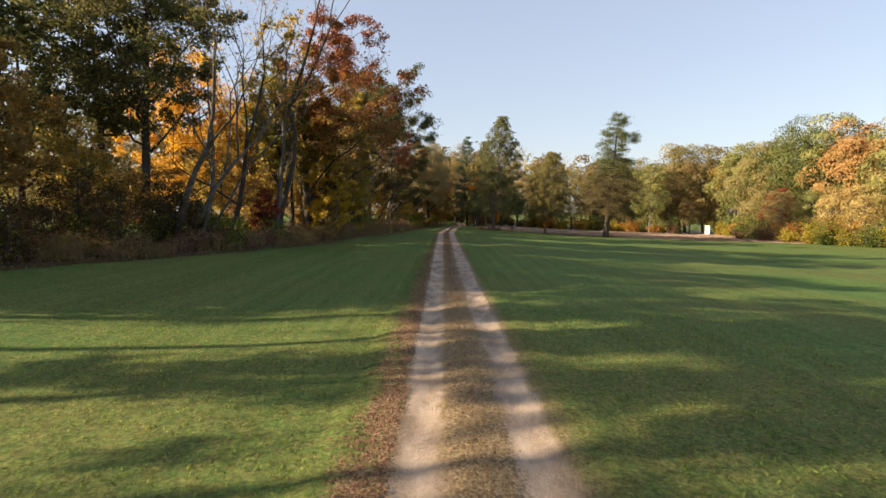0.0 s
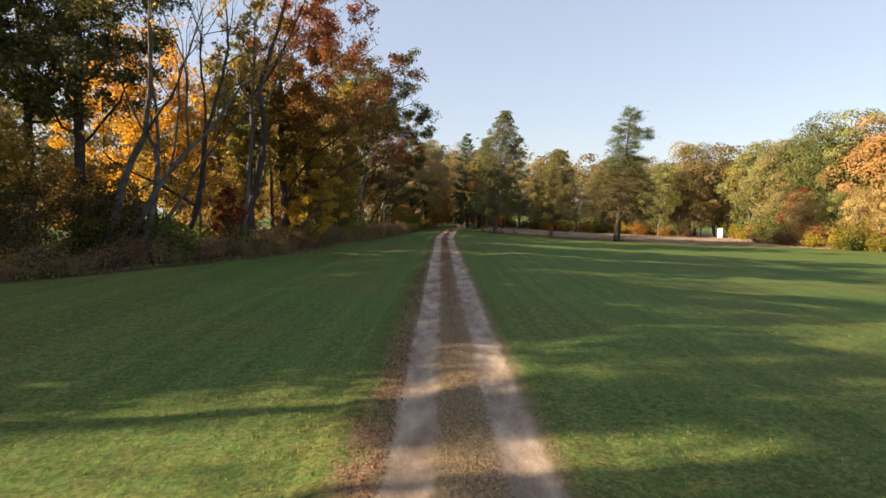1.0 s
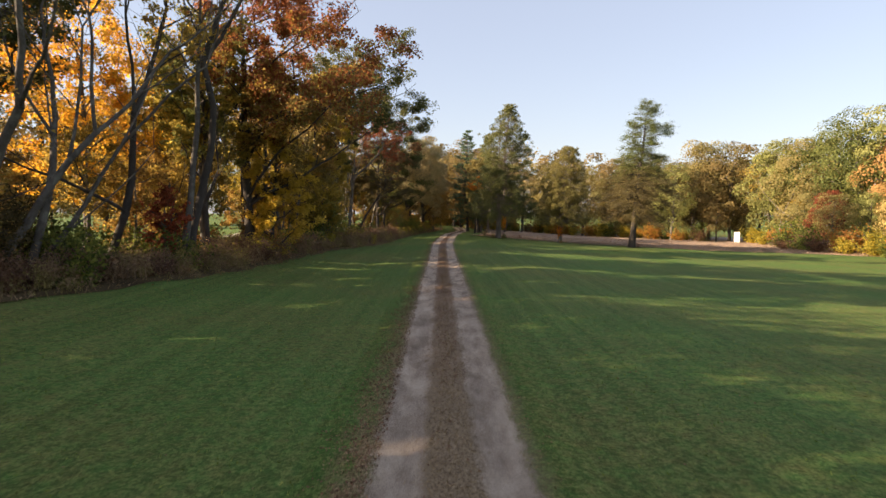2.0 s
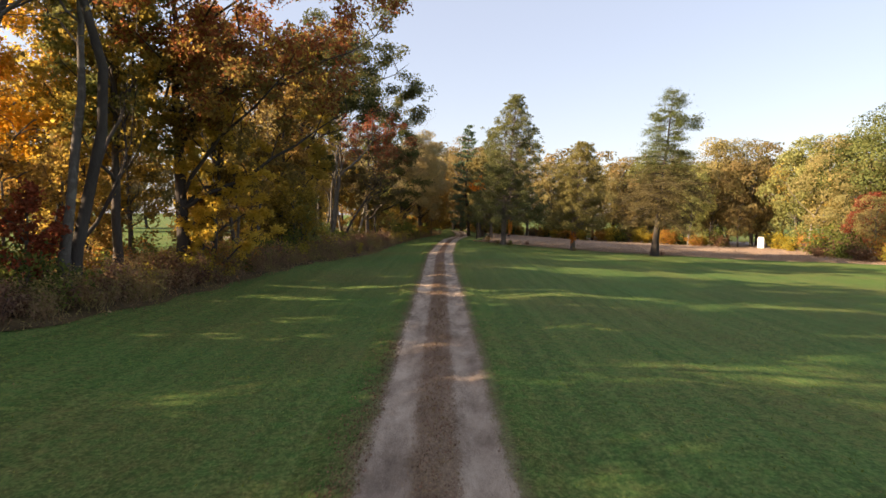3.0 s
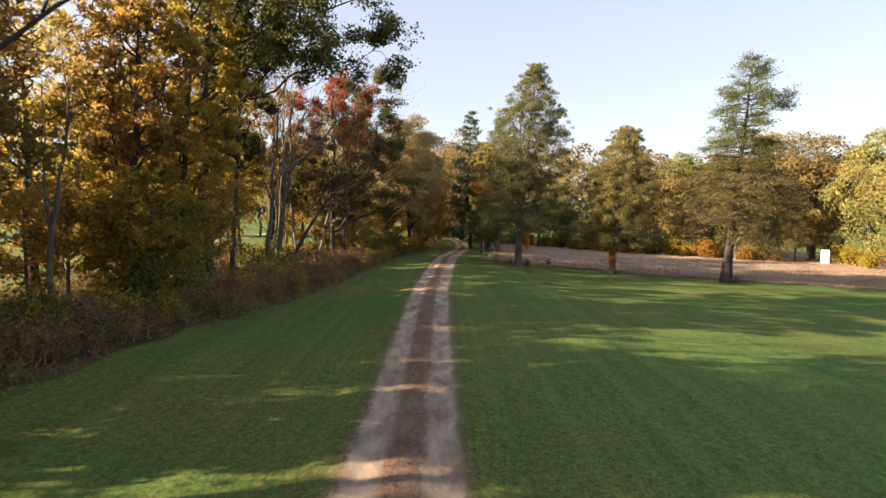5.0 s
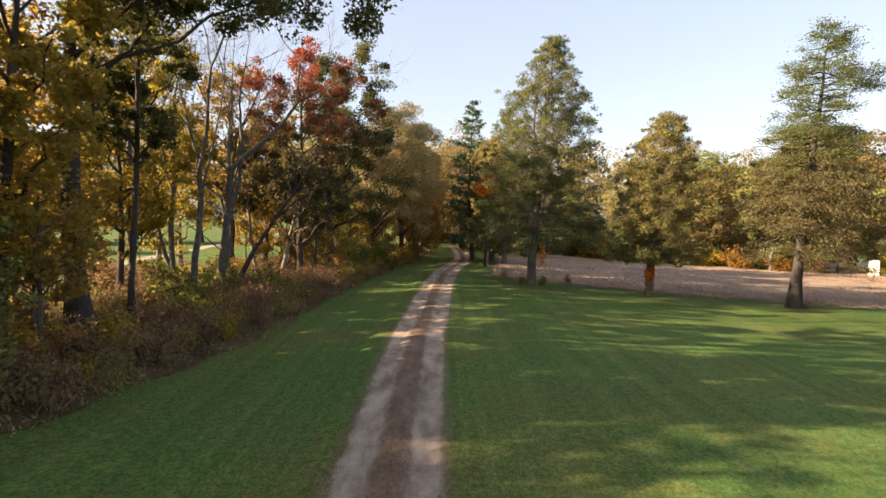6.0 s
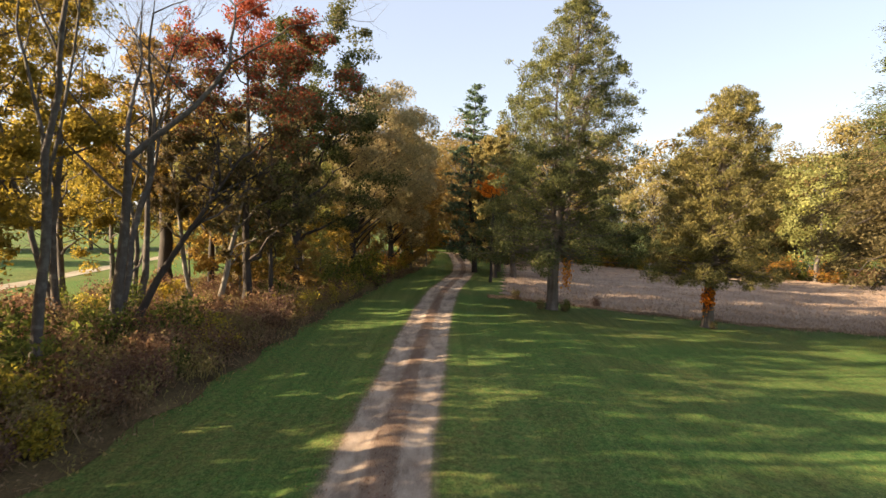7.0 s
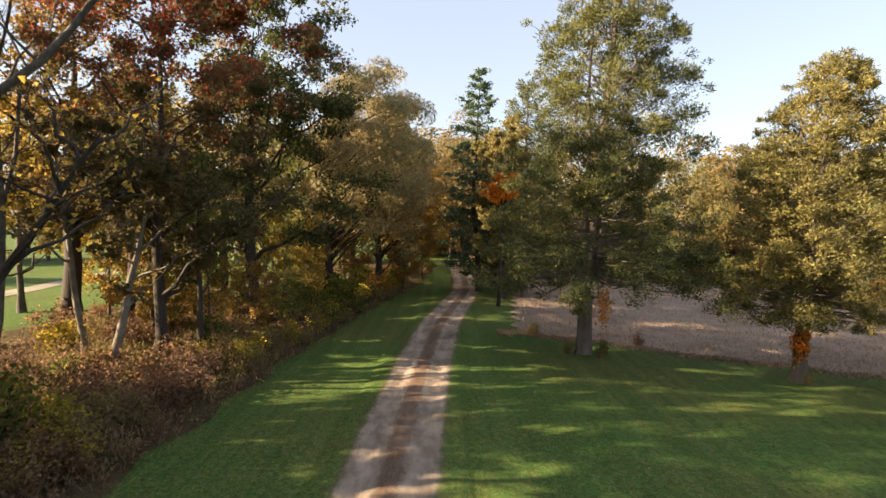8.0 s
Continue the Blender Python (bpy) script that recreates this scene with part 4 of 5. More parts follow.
# seed, x, y, height, trunk radius, base, crown radius, leaves, size, leaf, bark, lean, shift, label
OAKS = [
    (21, -13.5, 57.4, 22.0, 0.38, 4.6, 6.5, 50000, 0.21, L_OAKBIG, BARK_DARK, (0, 0), (5.0, -1.2), "big spreading oak with rust and gold leaves"),
    (22, -12.6, 81.5, 22.5, 0.45, 11.5, 6.6, 50000, 0.21, L_OAKDK, BARK_DARK, (0, 0), (4.2, 0), "tall oak with dark green leaves"),
    (23, -9.4, 103.5, 17.7, 0.26, 3.8, 4.9, 50000, 0.17, L_RED, BARK_DARK, (0, 0), (1.2, 0), "oak with a red-tinged top and brown lower leaves"),
    (24, -9.0, 113.5, 20.8, 0.40, 4.5, 5.8, 44000, 0.20, L_OAKDK, BARK_DARK, (0, 0), (1.6, 0), "tall dark oak rising behind the red one"),
    (26, -22.2, 43.5, 23.0, 0.42, 8.5, 6.2, 38000, 0.22, L_OAKDK, BARK_DARK, (0, 0), (1.2, -1.8), "dark backlit oak at the woods' edge"),
    # The next four oaks are never in view, added to shade the near lawn.
    (92, -28.0, 1.4, 19.0, 0.30, 12.0, 2.6, 9000, 0.24, L_OAKRUST, BARK_DARK, (0, 0), (0, 0), "tall unseen rust-brown oak with a bare lower trunk, added for its shade"),
    (93, -29.0, 8.8, 20.0, 0.28, 12.0, 3.2, 11000, 0.24, L_OAKRUST, BARK_DARK, (0, 0), (0, 0), "tall unseen rust-brown oak with a bare lower trunk, added for its shade"),
    (99, -28.5, 5.2, 17.0, 0.32, 10.8, 4.2, 8000, 0.26, L_OAKRUST, BARK_DARK, (0, 0), (0, 0), "tall unseen rust-brown oak with a bare lower trunk, added for its shade"),
    (75, -29.0, 12.0, 21.0, 0.36, 10.0, 5.0, 15000, 0.27, L_OAKRUST, BARK_DARK, (0, 0), (0, 0), "tall unseen rust-brown oak with a bare lower trunk, added for its shade"),
    (27, -26.8, 45.0, 22.0, 0.40, 7.0, 5.5, 34000, 0.23, L_OAKDK, BARK_DARK, (0, 0), (0, 0), "dark backlit oak with bare lower limbs"),
    (28, -26.0, 32.0, 12.5, 0.34, 2.5, 4.6, 18000, 0.22, L_OAKRUST, BARK_DARK, (0, 0), (0, 0), "rust-brown oak at the woods' edge"),
    (29, -23.6, 55.2, 18.5, 0.26, 4.0, 6.0, 30000, 0.22, L_GLOW, BARK, (0, 0), (0, 0), "glowing golden maple deep in the belt"),
    (80, -15.4, 54.6, 16.0, 0.22, 5.0, 3.4, 14000, 0.20, L_DRAPE, BARK_DARK, (0, 0), (0, 0), "olive-gold oak crowding the bigger one"),
    (30, -16.2, 55.8, 16.5, 0.26, 6.0, 3.6, 18000, 0.20, L_YGREEN, BARK, (0, 0), (0, 0), "slender tree with yellow-green leaves"),
    (87, -12.2, 58.2, 11.0, 0.16, 0.6, 2.8, 23000, 0.17, L_CURTAIN, BARK_DARK, (0.06, 0), (0.3, 0), "golden tree with foliage hanging to the brush"),
    (32, -14.2, 63.2, 16.0, 0.24, 9.5, 2.6, 9000, 0.20, L_OAKRUST, BARK_DARK, (0.03, 0), (0.5, 0), "rust-brown oak leaning over the brush"),
    (33, -12.5, 72.6, 15.5, 0.20, 4.2, 2.8, 16000, 0.19, L_OAKRUST, BARK_DARK, (0.04, 0), (0, 0), "slim rust-coloured oak in the belt"),
    (81, -12.4, 76.8, 18.5, 0.22, 3.2, 3.4, 34000, 0.18, L_DRAPE, BARK_DARK, (0.04, 0), (0.2, 0), "leafy olive-gold tree leaning over the brush"),
    (89, -12.3, 84.6, 20.0, 0.14, 5.5, 2.7, 28000, 0.18, L_OAKDK, BARK_DARK, (0.02, 0), (0, 0), "tall dark green and brown oak in the belt"),
    (44, -16.8, 79.5, 16.5, 0.36, 6.0, 4.2, 12000, 0.20, L_OAKRUST, BARK_DARK, (0, 0), (0, 0), "rusty oak with a dark trunk inside the belt"),
    (82, -19.5, 58.6, 14.0, 0.26, 8.0, 3.4, 10000, 0.21, L_DRAPE, BARK_DARK, (0, 0), (0, 0), "olive-gold oak inside the belt"),
    (83, -18.5, 71.3, 16.5, 0.22, 8.0, 3.0, 10000, 0.20, L_OAKRUST, BARK_DARK, (0, 0), (0, 0), "slim olive-brown oak inside the belt"),
    (84, -18.0, 74.6, 15.5, 0.24, 5.0, 3.8, 11000, 0.20, L_DRAPE, BARK_DARK, (0, 0), (0, 0), "brown-gold oak inside the belt"),
    (95, -26.5, 66.0, 13.0, 0.18, 5.5, 4.0, 16000, 0.21, L_OAKRUST, BARK_DARK, (0, 0), (0, 0), "rust-brown oak at the belt's far edge"),
    (96, -23.2, 70.5, 13.5, 0.18, 6.2, 3.6, 15000, 0.20, L_OAKRUST, BARK_DARK, (0, 0), (0, 0), "slim rust-brown oak at the belt's far edge"),
    (97, -30.5, 69.5, 13.0, 0.20, 5.5, 4.2, 14000, 0.22, L_OAKRUST, BARK_DARK, (0, 0), (0, 0), "rust-brown oak at the belt's far edge"),
    (98, -20.6, 61.8, 12.0, 0.15, 6.5, 3.0, 12000, 0.19, L_OAKRUST, BARK_DARK, (0, 0), (0, 0), "small rust-brown oak inside the belt"),
    (85, -22.0, 85.0, 13.5, 0.22, 3.0, 4.4, 16000, 0.21, L_GOLD, BARK_DARK, (0, 0), (0, 0), "golden tree at the belt's far edge"),
    (86, -22.5, 92.5, 15.5, 0.22, 3.0, 4.6, 19000, 0.21, L_GOLD, BARK_DARK, (0, 0), (0, 0), "golden tree at the belt's far edge"),
    (35, -15.9, 90.2, 13.5, 0.20, 2.4, 3.8, 21000, 0.19, L_GOLD, BARK_DARK, (0, 0), (0, 0), "yellow young tree with a dark stem"),
    (36, -18.1, 95.6, 19.5, 0.20, 3.0, 4.2, 34000, 0.19, L_GOLD, BARK, (0, 0), (0, 0), "golden tree at the back of the belt"),
    (78, -24.2, 116.0, 14.5, 0.20, 3.0, 4.8, 14000, 0.23, L_GOLD, BARK, (0, 0), (0, 0), "orange-gold maple beside the path"),
    (37, -20.7, 104.3, 19.5, 0.20, 3.0, 4.5, 32000, 0.19, L_GOLD, BARK, (0, 0), (0, 0), "bright yellow maple at the back of the belt"),
    (38, -13.9, 109.4, 13.5, 0.24, 4.0, 4.0, 20000, 0.19, L_MIX, BARK_DARK, (0, 0), (0, 0), "brown and gold oak inside the belt"),
    (39, -12.5, 118.7, 16.5, 0.34, 4.5, 4.4, 22000, 0.18, L_DULL, BARK_DARK, (0, 0), (0, 0), "olive oak with a thick dark trunk"),
    (45, -11.7, 127.7, 17.0, 0.26, 3.5, 4.6, 18000, 0.20, L_YGREEN, BARK, (0, 0), (0, 0), "yellow-green tree in the belt"),
    (41, -1.4, 149.0, 15.5, 0.25, 1.2, 4.4, 16000, 0.21, L_OAKRUST, BARK, (0, 0), (0, 0), "rusty tree beyond the bend of the track"),
    (42, -7.5, 141.0, 17.0, 0.3, 3.0, 5.4, 17000, 0.22, L_OLIVE, BARK, (0, 0), (0, 0), "olive-brown tree in the belt"),
]
for sd, x, y, h, tr, cb, rad, n, sz, lm, bk, ln, sh, lab in OAKS:
    plant("oak_tree", broadleaf(sd, h, tr, cb, rad, int(n * 0.85), sz * 0.78, lm, bk, ln, off=sh), x, y, lab, "tree", BELT)
for sd, x, y, h, tr, cb, rad, n, sz, lm, shift, lab in (
        (25, -5.9, 120.8, 19.4, 0.32, 3.2, 5.0, 62000, 0.125, L_DULL, 2.6, "full olive-brown tree overhanging the track"),
        (43, -3.4, 130.5, 19.0, 0.30, 1.8, 4.6, 34000, 0.15, L_DULL, 1.0, "olive-brown tree at the bend of the track"),
        (40, -2.0, 139.5, 15.5, 0.26, 1.4, 4.2, 22000, 0.17, L_OAKRUST, 0.6, "rusty brown tree at the bend of the track")):
    plant("oak_tree", round_tree(sd, h, tr, cb, rad, n, sz, lm, BARK_DARK, lobes=80, off=shift, small=0.8), x, y, lab, "tree", BELT)
# leaning and bare trees
plant("leaning_tree", forked_tree(51, 20.0, 0.25, 2, (0.30, 0.03), L_MIX, 500, 0.14), -18.0, 38.9, "leaning forked tree with bare grey branches", "tree", BELT)
plant("leaning_tree", forked_tree(52, 18.0, 0.20, 2, (0.42, 0.05), L_MIX, 300, 0.14), -17.3, 40.2, "two thin leaning stems with bare twigs", "tree", BELT)
plant("leaning_tree", forked_tree(50, 19.5, 0.24, 1, (0.18, 0.0), L_MIX, 900, 0.15, BARK_DARK), -18.0, 47.6, "dark leaning tree with sparse gold leaves", "tree", BELT)
plant("bare_tree", forked_tree(53, 18.0, 0.26, 2, (0.10, 0.0), None, 0, levels=6, open_=0.72), -12.3, 95.2, "bare forked tree with grey twigs", "tree", BELT)
plant("bare_tree", forked_tree(94, 17.5, 0.20, 2, (0.04, 0.0), None, 0, levels=6, open_=0.8), -14.2, 100.2, "grey leafless tree with a crown of fine twigs", "tree", BELT)
plant("bare_tree", forked_tree(60, 18.5, 0.20, 2, (-0.03, 0.0), None, 0, levels=6, open_=0.75), -15.8, 97.0, "grey leafless tree with a crown of fine twigs", "tree", BELT)
plant("bare_tree", forked_tree(54, 18.5, 0.20, 1, (0.02, 0.0), L_OAKDK, 1500, 0.14, open_=0.45), -11.2, 88.5, "tall thin grey-barked tree with few leaves", "tree", BELT)
plant("bare_tree", forked_tree(56, 19.0, 0.25, 1, (0.05, 0.0), L_MIX, 900, 0.14, BARK_DARK, open_=0.5, base_len=0.6), -14.0, 48.7, "tall half-bare tree with grey bark", "tree", BELT)
plant("bare_tree", forked_tree(46, 15.0, 0.15, 2, (0.05, -0.02), L_FARGOLD, 700, 0.15, open_=0.5), -13.0, 64.6, "pair of thin pale stems with a few yellow leaves", "tree", BELT)
plant("bare_tree", forked_tree(47, 13.0, 0.13, 1, (0.14, 0.0), L_FARGOLD, 500, 0.15, open_=0.5), -12.4, 67.6, "thin crooked stem in the brush", "tree", BELT)
plant("slanting_tree", forked_tree(48, 8.0, 0.14, 1, (1.5, 1.15), None, 0, bark=BARK_DARK, levels=3, open_=0.5, base_len=0.55), -17.2, 49.7, "dark half-fallen tree slanting over the brush", "tree", BELT)
plant("bare_tree", broadleaf(55, 10.0, 0.17, 5.0, 2.4, 150, 0.14, L_MIX, BARK_DARK, (0.6, 0.05), limbs=10, bare=1.0), -11.4, 94.0, "dark strongly slanting tree without leaves", "tree", BELT)
plant("bare_tree", broadleaf(56, 20.0, 0.21, 9.0, 3.2, 3000, 0.18, L_MIX, BARK, (0.06, 0), limbs=14, bare=1.0), -14.0, 48.4, "tall half-bare tree with grey bark", "tree", BELT)
plant("young_oak", broadleaf(57, 9.5, 0.18, 3.4, 2.4, 5000, 0.16, L_RED, BARK_PALE, (0.24, 0), limbs=12), -10.5, 101.6, "young oak with a pale stem and brown-red leaves", "tree", BELT)
plant("young_oak", broadleaf(58, 11.0, 0.15, 4.0, 2.6, 5000, 0.16, L_RED, BARK_PALE, (-0.10, 0), limbs=12), -12.9, 104.2, "grey-stemmed young oak with brown leaves", "tree", BELT)
plant("young_oak", broadleaf(49, 10.0, 0.14, 3.0, 2.4, 5000, 0.16, L_YGREEN, BARK_DARK, (0, 0), limbs=12), -8.6, 105.4, "green-leaved young tree at the brush", "tree", BELT)
plant("oak_tree", broadleaf(59, 19.0, 0.52, 5.5, 4.8, 15000, 0.17, L_OAKRUST, BARK_DARK), -17.2, 110.0, "thick-trunked oak with rust-brown leaves", "tree", BELT)

plant("oak_tree", broadleaf(91, 15.8, 0.22, 2.6, 3.1, 24000, 0.17, L_OLIVE, BARK_DARK), 7.4, 128.4, "olive-brown oak beside the bend of the track", "tree")
plant("maple_tree", broadleaf(90, 10.4, 0.12, 8.0, 1.5, 2600, 0.17, L_IVY, BARK_DARK, limbs=12), 6.6, 124.0, "slim young maple with a bright orange top", "tree")

# woods that copies of a few trees make up
KINDS = [
    ("maple_tree", round_tree(61, 18, 0.26, 1.0, 5.4, 10500, 0.22, L_YGREEN), "yellow-green maple of the far woods"),
    ("maple_tree", round_tree(62, 17, 0.26, 0.6, 5.4, 11000, 0.22, L_FARGOLD), "golden maple of the far woods"),
    ("oak_tree", round_tree(63, 18, 0.30, 0.8, 6.4, 10500, 0.23, L_OLIVE), "olive-brown oak of the far woods"),
    ("oak_tree", round_tree(64, 17.5, 0.30, 0.8, 6.0, 10500, 0.23, L_FARRUST), "brown oak of the far woods"),
    ("oak_tree", round_tree(65, 20, 0.30, 1.2, 6.4, 14000, 0.22, L_FARGREEN, lobes=46), "green oak of the far woods"),
    ("maple_tree", round_tree(66, 15, 0.22, 0.8, 4.8, 11000, 0.21, L_SALMON), "salmon-orange maple of the far woods"),
    ("poplar_tree", forked_tree(67, 18.0, 0.22, 1, (0.0, 0.0), L_MIX, 900, 0.3, BARK_PALE, open_=0.5), "nearly bare pale-barked poplar of the far woods"),
    ("young_tree", broadleaf(68, 8.0, 0.09, 0.9, 2.6, 4600, 0.16, L_GOLD, limbs=14, clump=0.13, fine=False), "slender golden young tree in the belt"),
    ("young_tree", broadleaf(69, 7.0, 0.08, 0.7, 2.3, 4300, 0.16, L_YGREEN, limbs=14, clump=0.13, fine=False), "slender yellow-green young tree in the belt"),
    ("young_tree", broadleaf(70, 7.5, 0.09, 0.7, 2.5, 4600, 0.16, L_OAKRUST, limbs=14, clump=0.13, fine=False), "rust-leaved young oak in the belt"),
    ("young_tree", broadleaf(71, 9.0, 0.10, 2.2, 2.6, 4600, 0.16, L_MIX, BARK, limbs=14, clump=0.13, fine=False), "young tree with gold and olive leaves in the belt"),
    ("maple_tree", round_tree(72, 13, 0.22, 0.4, 4.0, 8000, 0.22, L_CRIMSON), "dark crimson maple of the far woods"),
    ("young_tree", broadleaf(73, 5.0, 0.07, 1.2, 1.7, 2600, 0.17, L_CRIMSON, limbs=12, clump=0.13, fine=False), "crimson young maple in the belt"),
    ("oak_tree", broadleaf(74, 20, 0.32, 4.5, 6.0, 11000, 0.30, L_OAKDK, BARK_DARK, limbs=20, clump=0.14, fine=False), "dark backlit oak of the woods' edge"),
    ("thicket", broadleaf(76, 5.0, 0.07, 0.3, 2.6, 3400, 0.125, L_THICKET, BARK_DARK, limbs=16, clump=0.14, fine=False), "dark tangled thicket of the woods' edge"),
    ("oak_tree", round_tree(77, 18, 0.26, 0.4, 6.3, 3600, 0.42, L_FARRUST, lobes=30), "brown oak at the back of the woods"),
    ("maple_tree", round_tree(79, 18, 0.26, 0.4, 6.0, 3600, 0.42, L_YGREEN, lobes=30), "yellow-green maple at the back of the woods"),
]
KINDS[14][1][0].name = "stem_clump"
FIRST = {}
WOODS = "far woods round the lawn"


def grow(k, x, y, s, turn, group):
    name, meshes, lab = KINDS[k]
    if k not in FIRST:
        FIRST[k] = plant(name, meshes, x, y, lab, "tree", group, turn, s)
        return
    ob = copy_thing(FIRST[k], pose(x, y, gz(x, y) - 0.1, 0, 0, turn))
    ob.scale = (s,) * 3
    ob["group"] = group


rw = np.random.default_rng(77)
# right woods: (x, y, kind, scale)
for x, y, k, s in ((66, 157, 2, 1.35), (72, 156, 3, 1.42), (72, 142, 0, 1.34), (69, 133, 6, 0.97), (73, 131, 2, 1.27), (74, 137, 0, 1.33), (68, 117, 11, 0.9), (77, 128, 4, 1.28), (77, 122, 4, 1.34),
                   (79, 117, 0, 1.5), (79, 112, 5, 1.6), (82, 107, 5, 1.55), (72, 106, 1, 0.68), (74, 102, 1, 0.72), (70, 110, 0, 0.62), (66, 112, 2, 0.6), (79, 99, 0, 1.34), (82, 95, 4, 1.17), (59, 160, 15, 1.0),
                   (52, 158, 3, 1.05), (65, 163, 15, 1.17), (58, 167, 16, 1.16), (52, 168, 15, 1.15), (90, 128, 15, 1.4), (94, 122, 16, 1.45), (82, 140, 16, 1.4), (79, 158, 15, 1.4), (90, 110, 16, 1.35), (70, 124, 2, 0.75),
                   (71, 150, 1, 0.62), (60, 153, 3, 1.25), (64, 156, 2, 1.4), (56, 157, 3, 1.2), (68, 151, 3, 1.3), (48, 158, 0, 1.15), (75, 88, 0, 1.0), (88, 80, 16, 1.2), (98, 70, 16, 1.1), (63, 147, 3, 0.6)):
    grow(k, x, y, s * rw.uniform(0.97, 1.03), rw.uniform(0, 360), WOODS)
# far row
for x in np.arange(8, 56, 6.6):
    for row, yy in enumerate((150, 161)):
        k = int(rw.choice([0, 3, 2, 2, 3, 3, 1, 6])) if row == 0 else int(rw.choice([15, 15, 16, 6]))
        grow(k, x + rw.uniform(-1.5, 1.5), yy + rw.uniform(-3, 3) + 0.5 * (54 - x), (rw.uniform(0.94, 1.10) + 0.16 * row) * (1 + 0.003 * (54 - x)), rw.uniform(0, 360), WOODS)
# beyond the bend
for x, y, k, s in ((11, 149, 3, 0.9), (5.5, 164, 3, 1.3), (4, 182, 3, 1.3), (-4, 160, 3, 1.1), (-9, 152, 15, 1.1), (-5, 180, 2, 1.25), (10, 171, 3, 1.2), (-14, 132, 16, 0.9),
                   (-15, 146, 15, 1.0), (-12, 160, 15, 1.0), (-1, 186, 16, 1.1), (9, 158, 3, 0.9), (15, 150, 2, 0.8), (3, 197, 15, 1.5), (12, 188, 15, 1.4), (-6, 134, 9, 1.0), (0.2, 141, 9, 0.8), (-9.2, 108, 10, 0.55), (-8.2, 111.2, 9, 0.6), (-10.8, 106.4, 10, 0.5), (-7.4, 114.5, 8, 0.6), (-11.2, 112, 9, 0.6), (-6.6, 117.5, 10, 0.6),
                   (-1.2, 132, 9, 0.75)):
    grow(k, x, y, s, rw.uniform(0, 360), WOODS)
# inside the belt; those south of y 34 are unseen, added for their shade
for x, y, k, s in ((-30, 41, 13, 0.95), (-20, 126, 0, 0.9), (-28, 25.5, 13, 0.95), (-30, 20, 15, 1.0), (-30, 17.0, 15, 0.75), 
                   (-33, 4, 6, 1.0), (-34, -3, 6, 0.9), (-33, -11, 15, 0.8), (-37, -20, 6, 1.0), (-35, 8, 6, 0.9), (-27, 21, 6, 0.7), (-30, 28, 13, 0.8), (-34, 33, 13, 0.95), (-33, 64, 1, 0.95), (-39, 61, 3, 0.95), (-46, 62, 2, 1.0), (-26, 16.5, 15, 0.65), (-25, 20, 15, 0.6), (-27, 23.5, 15, 0.7), (-33, 18, 15, 1.0),
                   (-14.8, 47.5, 12, 0.85), (-13.0, 59.0, 9, 0.7), (-21.5, 44.0, 9, 0.9), (-24.0, 38.0, 10, 1.0), (-19.5, 48.5, 10, 1.0), (-23.0, 41.0, 9, 0.8),
                   (-14.2, 71.0, 10, 0.75), (-13.8, 74.5, 7, 0.8), (-12.4, 78.5, 10, 0.7), (-15.4, 79.0, 10, 1.0), (-17.0, 83.0, 10, 1.1), (-11.3, 72.0, 7, 0.9), (-12.0, 71.5, 10, 0.65), (-10.9, 73.5, 8, 0.7), (-13.5, 76.0, 7, 1.0), (-11.5, 77.5, 10, 0.85), (-17.0, 72.5, 9, 0.8), (-15.5, 77.0, 9, 0.8), (-18.0, 50.5, 9, 0.9), (-17.0, 53.0, 10, 0.8), (-19.5, 58.5, 9, 0.85), (-22.0, 62.0, 9, 0.95), (-18.0, 60.5, 10, 0.95), (-24.5, 63.5, 10, 1.05), (-20.5, 77.5, 9, 0.9), (-17.5, 82.0, 9, 0.85), (-21.0, 81.0, 7, 0.9), (-16.0, 86.5, 10, 0.8)):
    grow(k, x, y, s, rw.uniform(0, 360), BELT)
for y in np.arange(108, 146, 4.0):
    grow(int(rw.choice([8, 9, 10, 10])), float(edge_x(y)) - rw.uniform(6.5, 13.0), y, rw.uniform(0.7, 1.15), rw.uniform(0, 360), BELT)
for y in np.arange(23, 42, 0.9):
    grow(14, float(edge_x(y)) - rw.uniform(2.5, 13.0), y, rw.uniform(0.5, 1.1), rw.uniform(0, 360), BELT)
# woods past the other lawn
for xx in np.arange(-150, -24, 6.0):
    grow(int(rw.choice([15, 15, 16, 15])), xx + rw.uniform(-2, 2), 158 + 0.30 * (xx + 60) + rw.uniform(-3, 3), rw.uniform(0.9, 1.15), rw.uniform(0, 360), WOODS)
for xx, yy, k, sc in ((-56, 131, 15, 0.62), (-61, 128, 13, 0.62), (-65, 130, 15, 0.7), (-70, 127, 15, 0.64), (-75, 128, 13, 0.68), (-80, 126, 15, 0.72), (-87, 127, 15, 0.7)):
    grow(k, xx, yy, sc, rw.uniform(0, 360), WOODS)

# ---------- brush ----------
SHRUBS = [(shrub(81, 2.2, 1.5, 1400, 0.125, L_SHRUBG), "green shrub in the brush"), (shrub(82, 1.7, 1.3, 1300, 0.115, L_SHRUBY), "yellow-green shrub in the brush"),
          (shrub(83, 1.4, 1.4, 1350, 0.105, L_SHRUBR), "red-brown bramble bush in the brush"), (shrub(84, 1.9, 1.5, 1200, 0.14, L_ORANGE), "orange shrub in the brush"),
          (shrub(85, 1.7, 1.2, 1700, 0.085, L_MAROON), "maroon-brown dry shrub in the brush"), (shrub(86, 1.5, 1.1, 1500, 0.085, L_WEED), "olive-gold weedy shrub in the brush")]
SEEN = {}


